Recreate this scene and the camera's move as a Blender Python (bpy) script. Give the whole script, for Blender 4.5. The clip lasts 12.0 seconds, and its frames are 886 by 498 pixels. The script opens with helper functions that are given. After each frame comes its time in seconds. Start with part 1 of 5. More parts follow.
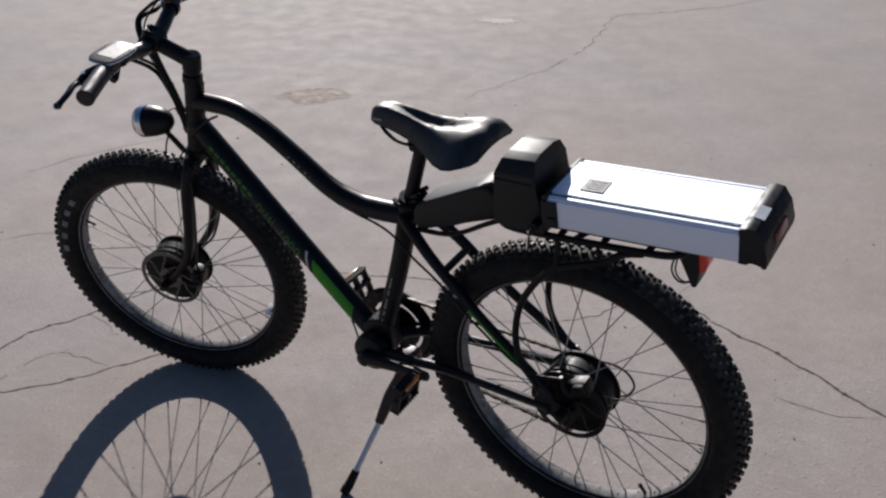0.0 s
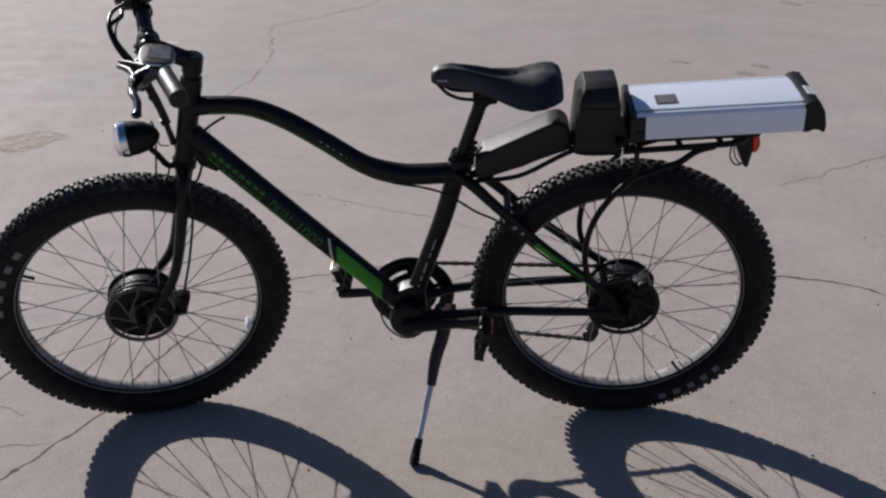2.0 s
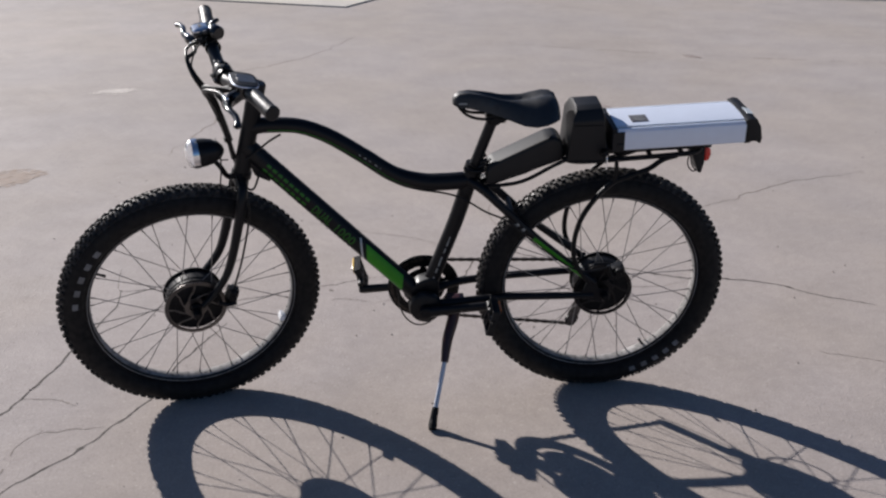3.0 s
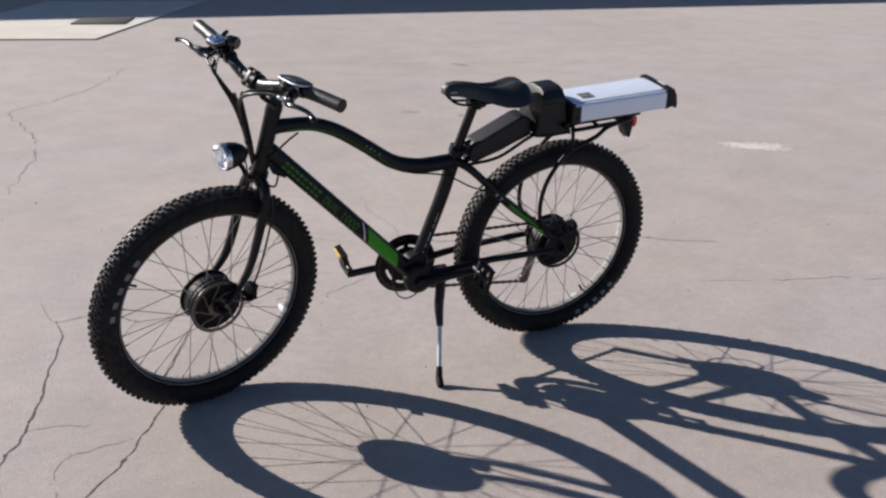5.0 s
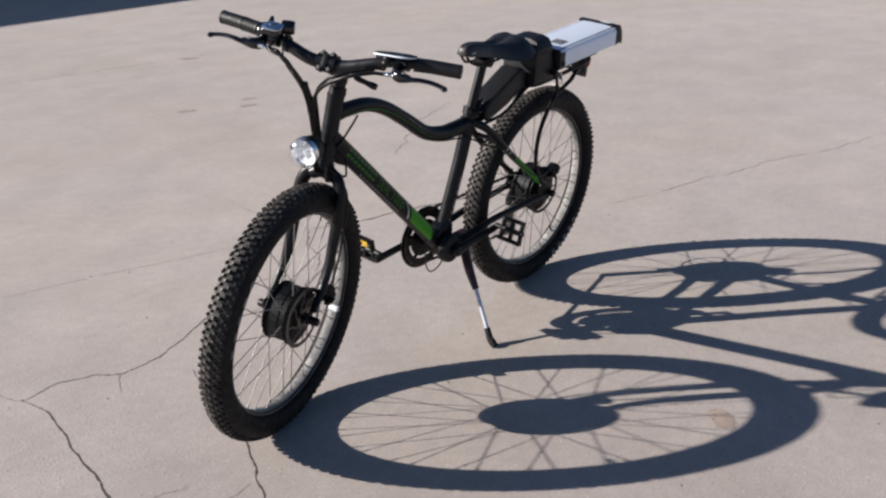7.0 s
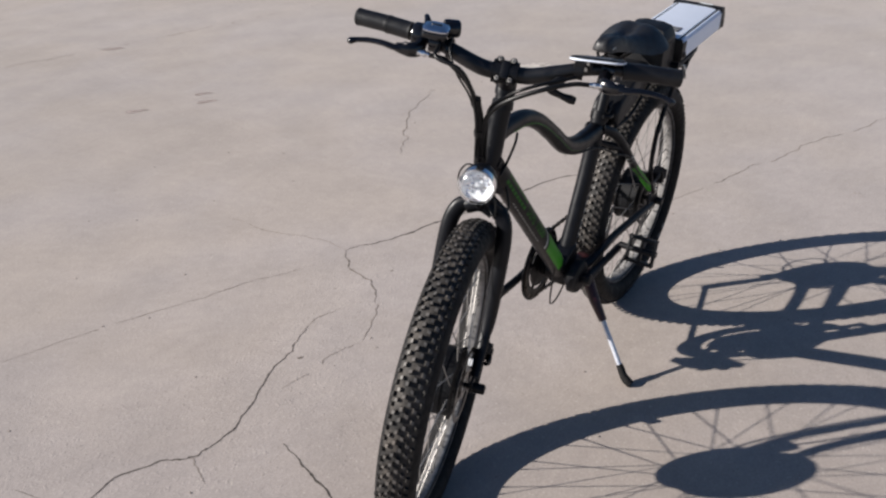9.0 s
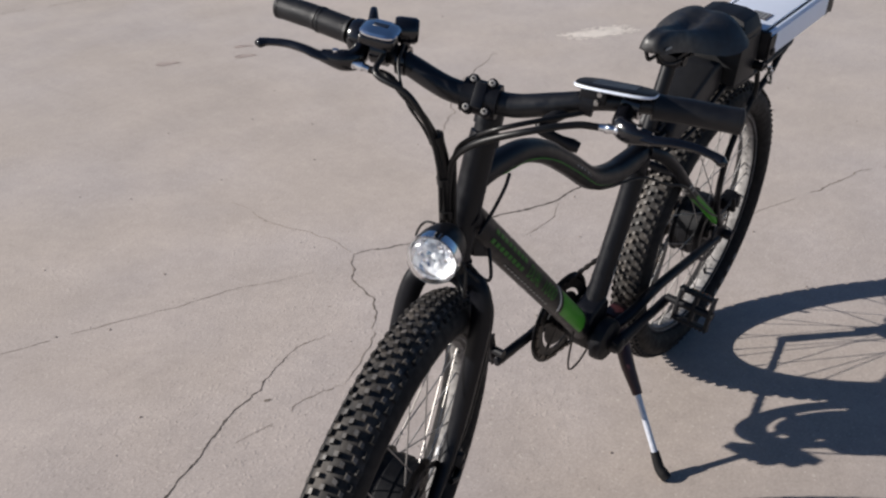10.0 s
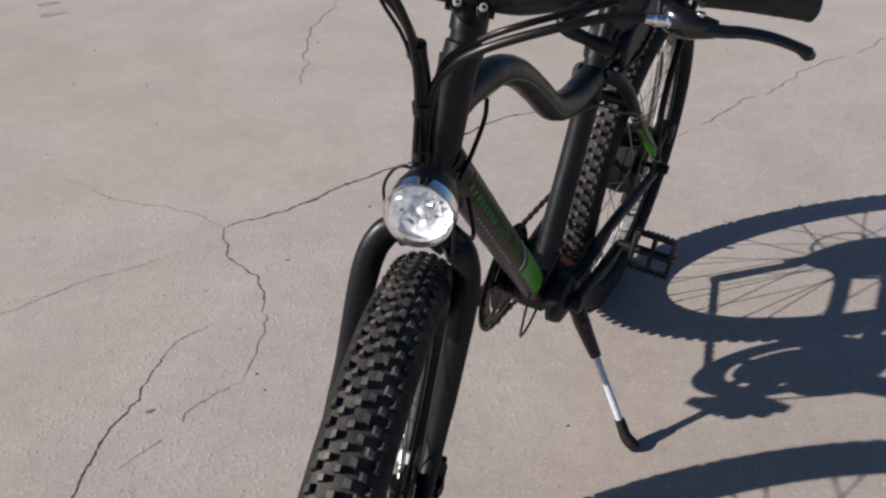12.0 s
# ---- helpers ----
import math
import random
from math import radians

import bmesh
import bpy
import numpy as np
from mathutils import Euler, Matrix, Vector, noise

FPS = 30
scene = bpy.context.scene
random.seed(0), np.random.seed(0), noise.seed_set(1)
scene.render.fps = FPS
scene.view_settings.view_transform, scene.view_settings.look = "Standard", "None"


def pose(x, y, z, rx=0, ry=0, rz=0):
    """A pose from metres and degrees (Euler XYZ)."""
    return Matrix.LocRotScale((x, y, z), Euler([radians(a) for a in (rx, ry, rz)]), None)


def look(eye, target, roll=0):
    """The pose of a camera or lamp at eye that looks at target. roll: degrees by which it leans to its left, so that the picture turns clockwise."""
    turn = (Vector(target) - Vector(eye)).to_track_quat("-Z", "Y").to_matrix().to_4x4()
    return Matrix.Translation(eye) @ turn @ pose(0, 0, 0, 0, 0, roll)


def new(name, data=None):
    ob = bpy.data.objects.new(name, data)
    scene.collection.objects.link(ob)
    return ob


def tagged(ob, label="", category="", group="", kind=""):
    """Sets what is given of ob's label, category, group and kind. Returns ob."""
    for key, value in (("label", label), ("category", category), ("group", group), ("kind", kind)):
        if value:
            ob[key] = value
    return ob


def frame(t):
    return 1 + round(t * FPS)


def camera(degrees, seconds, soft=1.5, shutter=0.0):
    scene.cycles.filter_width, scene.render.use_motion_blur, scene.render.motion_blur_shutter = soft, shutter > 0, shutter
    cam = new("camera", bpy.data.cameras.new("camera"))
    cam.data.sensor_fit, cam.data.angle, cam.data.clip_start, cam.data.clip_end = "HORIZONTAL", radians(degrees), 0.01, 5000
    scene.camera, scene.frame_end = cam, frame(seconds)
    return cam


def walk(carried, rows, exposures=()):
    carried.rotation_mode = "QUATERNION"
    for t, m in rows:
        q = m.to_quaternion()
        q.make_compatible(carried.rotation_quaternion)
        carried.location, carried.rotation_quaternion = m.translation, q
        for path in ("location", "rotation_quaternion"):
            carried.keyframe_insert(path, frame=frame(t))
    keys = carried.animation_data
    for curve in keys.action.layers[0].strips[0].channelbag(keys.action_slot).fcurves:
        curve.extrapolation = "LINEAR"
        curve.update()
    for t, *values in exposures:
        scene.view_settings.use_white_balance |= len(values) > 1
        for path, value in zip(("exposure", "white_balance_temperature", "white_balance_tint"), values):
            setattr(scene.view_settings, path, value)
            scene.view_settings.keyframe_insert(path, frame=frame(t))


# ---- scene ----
cam = camera(50.23, 12.0, soft=2.4)
ROWS = [
    (0.0, -0.562, 1.435, 1.481, 62.09, 1.97, -149.31),
    (0.5, -0.385, 1.519, 1.472, 63.55, 1.95, -156.20),
    (1.0, -0.161, 1.658, 1.449, 62.95, 0.94, -162.65),
    (1.5, 0.102, 1.700, 1.456, 62.28, 2.35, -169.68),
    (2.0, 0.397, 1.881, 1.426, 62.95, 1.45, -179.87),
    (2.5, 0.509, 2.023, 1.467, 64.19, 2.18, -180.59),
    (3.0, 0.699, 2.311, 1.480, 66.24, -0.16, -185.90),
    (3.5, 0.949, 2.474, 1.514, 65.98, 0.70, -190.58),
    (3.7, 1.005, 2.487, 1.525, 66.77, -0.05, -191.10),
    (5.3, 1.702, 2.382, 1.460, 67.46, 0.11, -209.50),
    (5.5, 1.766, 2.300, 1.469, 66.40, 0.34, -211.96),
    (6.0, 2.095, 2.107, 1.433, 66.40, 2.37, -221.09),
    (6.5, 2.380, 1.935, 1.447, 65.45, 0.71, -228.13),
    (7.0, 2.550, 1.677, 1.432, 66.57, 2.61, -231.68),
    (7.5, 2.770, 1.446, 1.449, 65.70, 3.88, -237.73),
    (7.7, 2.830, 1.362, 1.385, 67.51, 3.59, -238.77),
    (9.3, 2.374, 0.780, 1.432, 63.92, 2.18, -239.90),
    (9.5, 2.234, 0.750, 1.398, 63.77, 1.54, -237.15),
    (10.0, 1.936, 0.729, 1.377, 61.14, 2.10, -233.43),
    (10.5, 1.858, 0.577, 1.321, 61.19, 2.76, -240.09),
    (11.0, 1.814, 0.449, 1.272, 62.27, 2.33, -244.77),
    (11.5, 1.790, 0.425, 1.252, 62.43, 1.52, -246.09),
    (12.0, 1.808, 0.420, 1.216, 58.72, 0.96, -245.10),
]
# stops, white balance and tint as the clip's camera sets them
EXPOSURES = [(0.0, 0.28, 6300, 12), (1.0, 0.30, 6300, 12), (2.0, 0.35, 6300, 12), (2.5, 0.44, 6290, 12), (3.0, 0.57, 6280, 12), (5.5, 0.89, 6440, 11), (7.5, 0.90, 6470, 10), (9.5, 0.78, 6470, 10), (12.0, 0.72, 6470, 10)]
walk(cam, [(t, pose(*p)) for t, *p in ROWS], EXPOSURES)

# ---------------------------------------------------------------- light
SUN_DIR = Vector((1.190, -1.563, 1.0)).normalized()
sun = new("sun", bpy.data.lights.new("sun", "SUN"))
sun.data.energy, sun.data.angle, sun.data.color = 4.25, radians(0.55), (1.0, 0.94, 0.87)
sun.matrix_world = look(SUN_DIR * 30, (0, 0, 0))
world = bpy.data.worlds.new("sky")
scene.world = world
world.use_nodes = True
wn = world.node_tree
sky = wn.nodes.new("ShaderNodeTexSky")
sky.sky_type, sky.sun_disc = "NISHITA", False
sky.sun_elevation = math.asin(SUN_DIR.z)
sky.sun_rotation = math.atan2(SUN_DIR.x, SUN_DIR.y)
sky.air_density, sky.dust_density, sky.ozone_density = 1.0, 1.2, 6.0
back = wn.nodes["Background"]
back.inputs["Strength"].default_value = 0.042
wn.links.new(sky.outputs[0], back.inputs["Color"])


# ---------------------------------------------------------------- materials
def material(name, color, rough=0.5, metal=0.0, vary=0.15, scale=60.0, bump=0.0, bump_scale=300.0, coat=0.0, dust=0.0, random_tone=0.0, spec=0.5, uneven=1.0):
    """A surface with tone variation at two scales, uneven gloss, fine relief and an optional film of dust."""
    m = bpy.data.materials.new(name)
    m.use_nodes = True
    t = m.node_tree
    b = t.nodes["Principled BSDF"]
    b.inputs["Metallic"].default_value = metal
    b.inputs["Coat Weight"].default_value = coat
    b.inputs["Specular IOR Level"].default_value = spec
    b.inputs["Coat Roughness"].default_value = 0.08
    co = t.nodes.new("ShaderNodeTexCoord")
    big = t.nodes.new("ShaderNodeTexNoise")
    big.inputs["Scale"].default_value, big.inputs["Detail"].default_value = scale * 0.2, 4
    fine = t.nodes.new("ShaderNodeTexNoise")
    fine.inputs["Scale"].default_value, fine.inputs["Detail"].default_value = scale, 6
    for n in (big, fine):
        t.links.new(co.outputs["Object"], n.inputs["Vector"])
    add = t.nodes.new("ShaderNodeMath")
    add.operation = "ADD"
    t.links.new(big.outputs["Fac"], add.inputs[0])
    t.links.new(fine.outputs["Fac"], add.inputs[1])
    ramp = t.nodes.new("ShaderNodeMapRange")
    ramp.inputs["From Min"].default_value, ramp.inputs["From Max"].default_value = 0.7, 1.3
    ramp.inputs["To Min"].default_value, ramp.inputs["To Max"].default_value = 1 - vary, 1 + vary
    t.links.new(add.outputs[0], ramp.inputs["Value"])
    tone = t.nodes.new("ShaderNodeMix")
    tone.data_type, tone.blend_type = "RGBA", "MULTIPLY"
    tone.inputs["Factor"].default_value = 1.0
    tone.inputs["A"].default_value = (*color, 1)
    t.links.new(ramp.outputs[0], tone.inputs["B"])
    out = tone.outputs["Result"]
    if random_tone:
        info = t.nodes.new("ShaderNodeObjectInfo")
        rr = t.nodes.new("ShaderNodeMapRange")
        rr.inputs["To Min"].default_value, rr.inputs["To Max"].default_value = 1 - random_tone, 1 + random_tone
        t.links.new(info.outputs["Random"], rr.inputs["Value"])
        mul = t.nodes.new("ShaderNodeMix")
        mul.data_type, mul.blend_type = "RGBA", "MULTIPLY"
        mul.inputs["Factor"].default_value = 1.0
        t.links.new(out, mul.inputs["A"])
        t.links.new(rr.outputs[0], mul.inputs["B"])
        out = mul.outputs["Result"]
    if dust:
        dn = t.nodes.new("ShaderNodeTexNoise")
        dn.inputs["Scale"].default_value, dn.inputs["Detail"].default_value = 35.0, 5
        t.links.new(co.outputs["Object"], dn.inputs["Vector"])
        dr = t.nodes.new("ShaderNodeMapRange")
        dr.inputs["From Min"].default_value, dr.inputs["From Max"].default_value = 0.42, 0.72
        dr.inputs["To Max"].default_value = dust
        t.links.new(dn.outputs["Fac"], dr.inputs["Value"])
        dm = t.nodes.new("ShaderNodeMix")
        dm.data_type = "RGBA"
        dm.inputs["B"].default_value = (0.20, 0.172, 0.148, 1)
        t.links.new(dr.outputs[0], dm.inputs["Factor"])
        t.links.new(out, dm.inputs["A"])
        out = dm.outputs["Result"]
    t.links.new(out, b.inputs["Base Color"])
    rg = t.nodes.new("ShaderNodeMapRange")
    rg.inputs["From Min"].default_value, rg.inputs["From Max"].default_value = 0.3, 0.7
    rg.inputs["To Min"].default_value, rg.inputs["To Max"].default_value = rough * (1 - 0.2 * uneven), min(1.0, rough * (1 + 0.25 * uneven))
    t.links.new(fine.outputs["Fac"], rg.inputs["Value"])
    t.links.new(rg.outputs[0], b.inputs["Roughness"])
    if bump:
        bn = t.nodes.new("ShaderNodeTexNoise")
        bn.inputs["Scale"].default_value, bn.inputs["Detail"].default_value = bump_scale, 4
        t.links.new(co.outputs["Object"], bn.inputs["Vector"])
        bu = t.nodes.new("ShaderNodeBump")
        bu.inputs["Strength"].default_value, bu.inputs["Distance"].default_value = bump, 0.001
        t.links.new(bn.outputs["Fac"], bu.inputs["Height"])
        t.links.new(bu.outputs["Normal"], b.inputs["Normal"])
    return m


def concrete(name, color, pale=0.0):
    """Weathered concrete slab: broad stains, mottling, sand grain and pale aggregate specks."""
    m = bpy.data.materials.new(name)
    m.use_nodes = True
    t = m.node_tree
    b = t.nodes["Principled BSDF"]
    b.inputs["Specular IOR Level"].default_value = 0.32
    b.inputs["Sheen Weight"].default_value, b.inputs["Sheen Roughness"].default_value = 0.13, 0.5
    co = t.nodes.new("ShaderNodeTexCoord")

    def noise_tex(scale, detail, rough=0.55, kind="ShaderNodeTexNoise"):
        n = t.nodes.new(kind)
        n.inputs["Scale"].default_value, n.inputs["Detail"].default_value = scale, detail
        n.inputs["Roughness"].default_value = rough
        t.links.new(co.outputs["Object"], n.inputs["Vector"])
        return n.outputs["Fac"]

    def remap(src, a, z, lo, hi):
        r = t.nodes.new("ShaderNodeMapRange")
        for key, value in (("From Min", a), ("From Max", z), ("To Min", lo), ("To Max", hi)):
            r.inputs[key].default_value = value
        t.links.new(src, r.inputs["Value"])
        return r.outputs[0]

    def mul(a, z):
        n = t.nodes.new("ShaderNodeMath")
        n.operation = "MULTIPLY"
        t.links.new(a, n.inputs[0])
        t.links.new(z, n.inputs[1])
        return n.outputs[0]

    stain = remap(noise_tex(0.45, 5), 0.3, 0.7, 0.89, 1.08)
    cloud = remap(noise_tex(3.2, 6, 0.6), 0.3, 0.7, 0.90, 1.09)
    mottle = remap(noise_tex(26.0, 6, 0.65), 0.3, 0.7, 0.935, 1.065)
    pebble = remap(noise_tex(130.0, 4, 0.7), 0.3, 0.7, 0.86, 1.13)
    grain_n = noise_tex(420.0, 3, 0.7)
    grain = remap(grain_n, 0.3, 0.7, 0.86, 1.13)
    tone = mul(mul(mul(stain, cloud), mul(mottle, grain)), pebble)
    base = t.nodes.new("ShaderNodeMix")
    base.data_type = "RGBA"
    base.inputs["A"].default_value = (*color, 1)
    base.inputs["B"].default_value = (color[0] * 0.93, color[1] * 0.95, color[2] * 1.0, 1)
    t.links.new(remap(noise_tex(0.9, 4), 0.4, 0.6, 0, 1), base.inputs["Factor"])
    mixed = t.nodes.new("ShaderNodeMix")
    mixed.data_type, mixed.blend_type = "RGBA", "MULTIPLY"
    mixed.inputs["Factor"].default_value = 1.0
    t.links.new(base.outputs["Result"], mixed.inputs["A"])
    t.links.new(tone, mixed.inputs["B"])
    specks = t.nodes.new("ShaderNodeTexVoronoi")
    specks.inputs["Scale"].default_value = 95.0
    t.links.new(co.outputs["Object"], specks.inputs["Vector"])
    spot = remap(specks.outputs["Distance"], 0.08, 0.26, 0.62, 0.0)
    which = remap(noise_tex(60.0, 1), 0.50, 0.62, 0.0, 1.0)
    pale_mix = t.nodes.new("ShaderNodeMix")
    pale_mix.data_type = "RGBA"
    pale_mix.inputs["B"].default_value = (0.62, 0.56, 0.49, 1)
    t.links.new(mul(spot, which), pale_mix.inputs["Factor"])
    t.links.new(mixed.outputs["Result"], pale_mix.inputs["A"])
    pits = t.nodes.new("ShaderNodeTexVoronoi")
    pits.inputs["Scale"].default_value = 46.0
    t.links.new(co.outputs["Object"], pits.inputs["Vector"])
    pit = mul(remap(pits.outputs["Distance"], 0.06, 0.15, 0.60, 0.0), remap(noise_tex(21.0, 2), 0.47, 0.57, 0.0, 1.0))
    pit_mix = t.nodes.new("ShaderNodeMix")
    pit_mix.data_type = "RGBA"
    pit_mix.inputs["B"].default_value = (0.13, 0.11, 0.095, 1)
    t.links.new(pit, pit_mix.inputs["Factor"])
    t.links.new(pale_mix.outputs["Result"], pit_mix.inputs["A"])
    t.links.new(pit_mix.outputs["Result"], b.inputs["Base Color"])
    t.links.new(remap(noise_tex(8.0, 4), 0.3, 0.7, 0.77, 0.88), b.inputs["Roughness"])
    # worn patches where the aggregate shows as small lumps and pits
    worn = remap(noise_tex(0.75, 4), 0.42, 0.62, 0.25, 1.0)
    lumps = t.nodes.new("ShaderNodeTexVoronoi")
    lumps.inputs["Scale"].default_value = 105.0
    t.links.new(co.outputs["Object"], lumps.inputs["Vector"])
    stone = mul(remap(lumps.outputs["Distance"], 0.0, 0.55, 1.0, 0.0), remap(noise_tex(45.0, 3), 0.42, 0.66, 0.0, 1.0))
    rise = t.nodes.new("ShaderNodeBump")
    rise.inputs["Strength"].default_value, rise.inputs["Distance"].default_value = 0.6, 0.0022
    t.links.new(mul(stone, worn), rise.inputs["Height"])
    bump = t.nodes.new("ShaderNodeBump")
    bump.inputs["Strength"].default_value, bump.inputs["Distance"].default_value = 0.4, 0.0008
    t.links.new(grain_n, bump.inputs["Height"])
    t.links.new(rise.outputs["Normal"], bump.inputs["Normal"])
    t.links.new(bump.outputs["Normal"], b.inputs["Normal"])
    return m


def clear(name, color, rough=0.02, ior=1.49):
    m = bpy.data.materials.new(name)
    m.use_nodes = True
    b = m.node_tree.nodes["Principled BSDF"]
    b.inputs["Base Color"].default_value = (*color, 1)
    b.inputs["Transmission Weight"].default_value = 1.0
    b.inputs["Roughness"].default_value = rough
    b.inputs["IOR"].default_value = ior
    return m


GROUND = concrete("concrete_slab", (0.3735, 0.3195, 0.2835))
PAD = concrete("pale_concrete", (0.60, 0.55, 0.47))
CRACK = material("crack_dirt", (0.055, 0.045, 0.038), 0.95, vary=0.3)
CRACK_MID = material("crack_half_filled", (0.115, 0.094, 0.078), 0.95, vary=0.3)
CRACK_FAINT = material("crack_filled", (0.20, 0.168, 0.142), 0.95, vary=0.3)
DARK_SPOT = material("oil_drip", (0.345, 0.285, 0.26), 0.9, vary=0.2, scale=20)
PALE_MARK = material("pale_lime_mark", (0.62, 0.565, 0.51), 0.9, vary=0.2, scale=20)
RUST_MARK = material("brown_spill", (0.350, 0.275, 0.225), 0.9, vary=0.25, scale=20)
PAINT = material("black_satin_paint", (0.0040, 0.0044, 0.0066), 0.38, vary=0.2, dust=0.003, spec=0.27)
MATT = material("black_matt_metal", (0.004, 0.0042, 0.0056), 0.42, metal=0.2, vary=0.25, bump=0.1, spec=0.28)
PLASTIC = material("black_plastic", (0.0038, 0.004, 0.0058), 0.49, vary=0.2, bump=0.07, bump_scale=700, dust=0.006, spec=0.36)
GLOSS = material("black_gloss_plastic", (0.004, 0.0042, 0.006), 0.16, vary=0.2, dust=0.004, spec=0.5, coat=0.3)
BAR_PAINT = material("black_bar_paint", (0.0042, 0.0044, 0.0062), 0.38, vary=0.2, dust=0.003, spec=0.55)
CASE = material("satin_black_case", (0.0040, 0.0043, 0.0060), 0.52, vary=0.2, bump=0.05, bump_scale=700, dust=0.004, spec=0.42, uneven=0.25)
LEATHER = material("black_vinyl", (0.0038, 0.004, 0.0058), 0.52, vary=0.2, bump=0.12, bump_scale=900, dust=0.004, spec=0.80)
RUBBER = material("tyre_rubber", (0.0065, 0.006, 0.0065), 0.72, vary=0.2, bump=0.3, dust=0.015, spec=0.3)
# crown tones hold sunlight as well as dust; the flank tone holds shade
KNOB_LIT = material("tread_rubber_lit", (0.078, 0.073, 0.070), 0.54, vary=0.45, bump=0.4, dust=0.60, spec=0.42)
KNOB_SHADED = material("tread_rubber_shaded", (0.009, 0.0083, 0.0082), 0.66, vary=0.35, bump=0.3, dust=0.13, spec=0.35)
CROWN_LIT = material("dusty_crown_lit", (0.022, 0.0205, 0.020), 0.70, vary=0.3, bump=0.3, dust=0.34, spec=0.3)
HUB = material("black_hub_shell", (0.0045, 0.0047, 0.006), 0.52, vary=0.25, bump=0.1, spec=0.22)
GRIP = material("grip_rubber", (0.0045, 0.0048, 0.0066), 0.45, vary=0.2, bump=0.3, bump_scale=1200, spec=0.48)
CABLE = material("cable_sheath", (0.005, 0.005, 0.0055), 0.38, vary=0.1, spec=0.32)
SILVER = material("anodised_aluminium", (0.82, 0.875, 0.98), 0.58, metal=0.5, vary=0.02, scale=40, bump=0.03, uneven=0.12)
LEG = material("dull_silver_leg", (0.60, 0.63, 0.70), 0.42, metal=0.35, vary=0.12, scale=120)
RIM_IN = material("bare_aluminium", (0.25, 0.24, 0.232), 0.75, metal=0.0, spec=0.12, vary=0.5, scale=70)
STEEL = material("spoke_steel", (0.32, 0.305, 0.29), 0.46, metal=0.75, vary=0.15)
ROTOR = material("brake_steel", (0.12, 0.112, 0.108), 0.32, metal=0.9, vary=0.25)
DARK_ROTOR = material("blackened_brake_steel", (0.022, 0.020, 0.020), 0.36, metal=0.6, vary=0.25)
CHROME = material("chrome", (0.80, 0.81, 0.83), 0.10, metal=1.0, vary=0.05)
CHAIN = material("oiled_chain", (0.06, 0.05, 0.042), 0.45, metal=0.7, vary=0.3)
GREEN = material("green_decal", (0.052, 0.30, 0.018), 0.38, vary=0.08, coat=0.05, spec=0.25)
GREEN_INK = material("green_lettering", (0.032, 0.165, 0.020), 0.4, vary=0.1, spec=0.25)
WHITE_INK = material("white_decal", (0.62, 0.64, 0.62), 0.45, vary=0.08)
WHITE_LENS = material("white_reflector", (0.86, 0.87, 0.88), 0.22, vary=0.06, coat=0.5)
GREY_INK = material("grey_lettering", (0.30, 0.31, 0.30), 0.6, vary=0.25, scale=200)
TYRE_INK = material("tyre_lettering", (0.155, 0.157, 0.162), 0.75, vary=0.35, scale=150)
AMBER = material("amber_reflector", (0.70, 0.20, 0.02), 0.22, vary=0.15, coat=0.6)
YELLOW = material("yellow_reflector", (0.75, 0.46, 0.05), 0.25, vary=0.15, coat=0.6)
RED = material("red_tail_lens", (0.66, 0.022, 0.014), 0.2, vary=0.1, coat=0.7)
# reflector red, darkened in its colour for the shaded rear cap
SHADED_RED = material("shaded_red_reflector", (0.20, 0.010, 0.010), 0.3, vary=0.2, coat=0.3)
MAROON = material("black_enamel_worn", (0.034, 0.009, 0.011), 0.38, vary=0.4, scale=90)
SCREEN = material("display_glass", (0.012, 0.017, 0.030), 0.43, vary=0.1, coat=0.1)
STICKER = material("dark_grey_sticker", (0.11, 0.105, 0.11), 0.5, vary=0.2, scale=200)
PALE_STICKER = material("pale_sticker", (0.62, 0.66, 0.68), 0.5, vary=0.1)
LENS = clear("headlight_lens", (0.97, 0.98, 1.0), 0.09)
LED = material("led_reflector", (0.68, 0.70, 0.73), 0.20, metal=0.2, vary=0.06, scale=180)
PLASTER = material("building_plaster", (0.42, 0.38, 0.33), 0.9, vary=0.15, scale=6)
ROOFING = material("roof_felt", (0.10, 0.10, 0.10), 0.95, vary=0.2, scale=6)
IRON = material("cast_iron_lid", (0.07, 0.065, 0.06), 0.7, metal=0.4, vary=0.3)


# ---------------------------------------------------------------- mesh helpers
def part(name, bm, mats, parent=None, label="", m=None, sharp=38.0, smooth=True):
    """Links a bmesh as one mesh object under a thing or a part."""
    me = bpy.data.meshes.new(name)
    bmesh.ops.recalc_face_normals(bm, faces=bm.faces[:])
    bm.to_mesh(me)
    bm.free()
    for x in (mats if isinstance(mats, (list, tuple)) else [mats]):
        me.materials.append(x)
    if smooth and me.polygons:
        me.polygons.foreach_set("use_smooth", [True] * len(me.polygons))
        me.set_sharp_from_angle(angle=radians(sharp))
    ob = new(name, me)
    if parent:
        ob.parent = parent
    if m is not None:
        ob.matrix_basis = m
    if label:
        ob["label"] = label
    return ob


def empty(name, parent=None, m=None):
    ob = new(name)
    ob.empty_display_size = 0.05
    if parent:
        ob.parent = parent
    if m is not None:
        ob.matrix_basis = m
    return ob


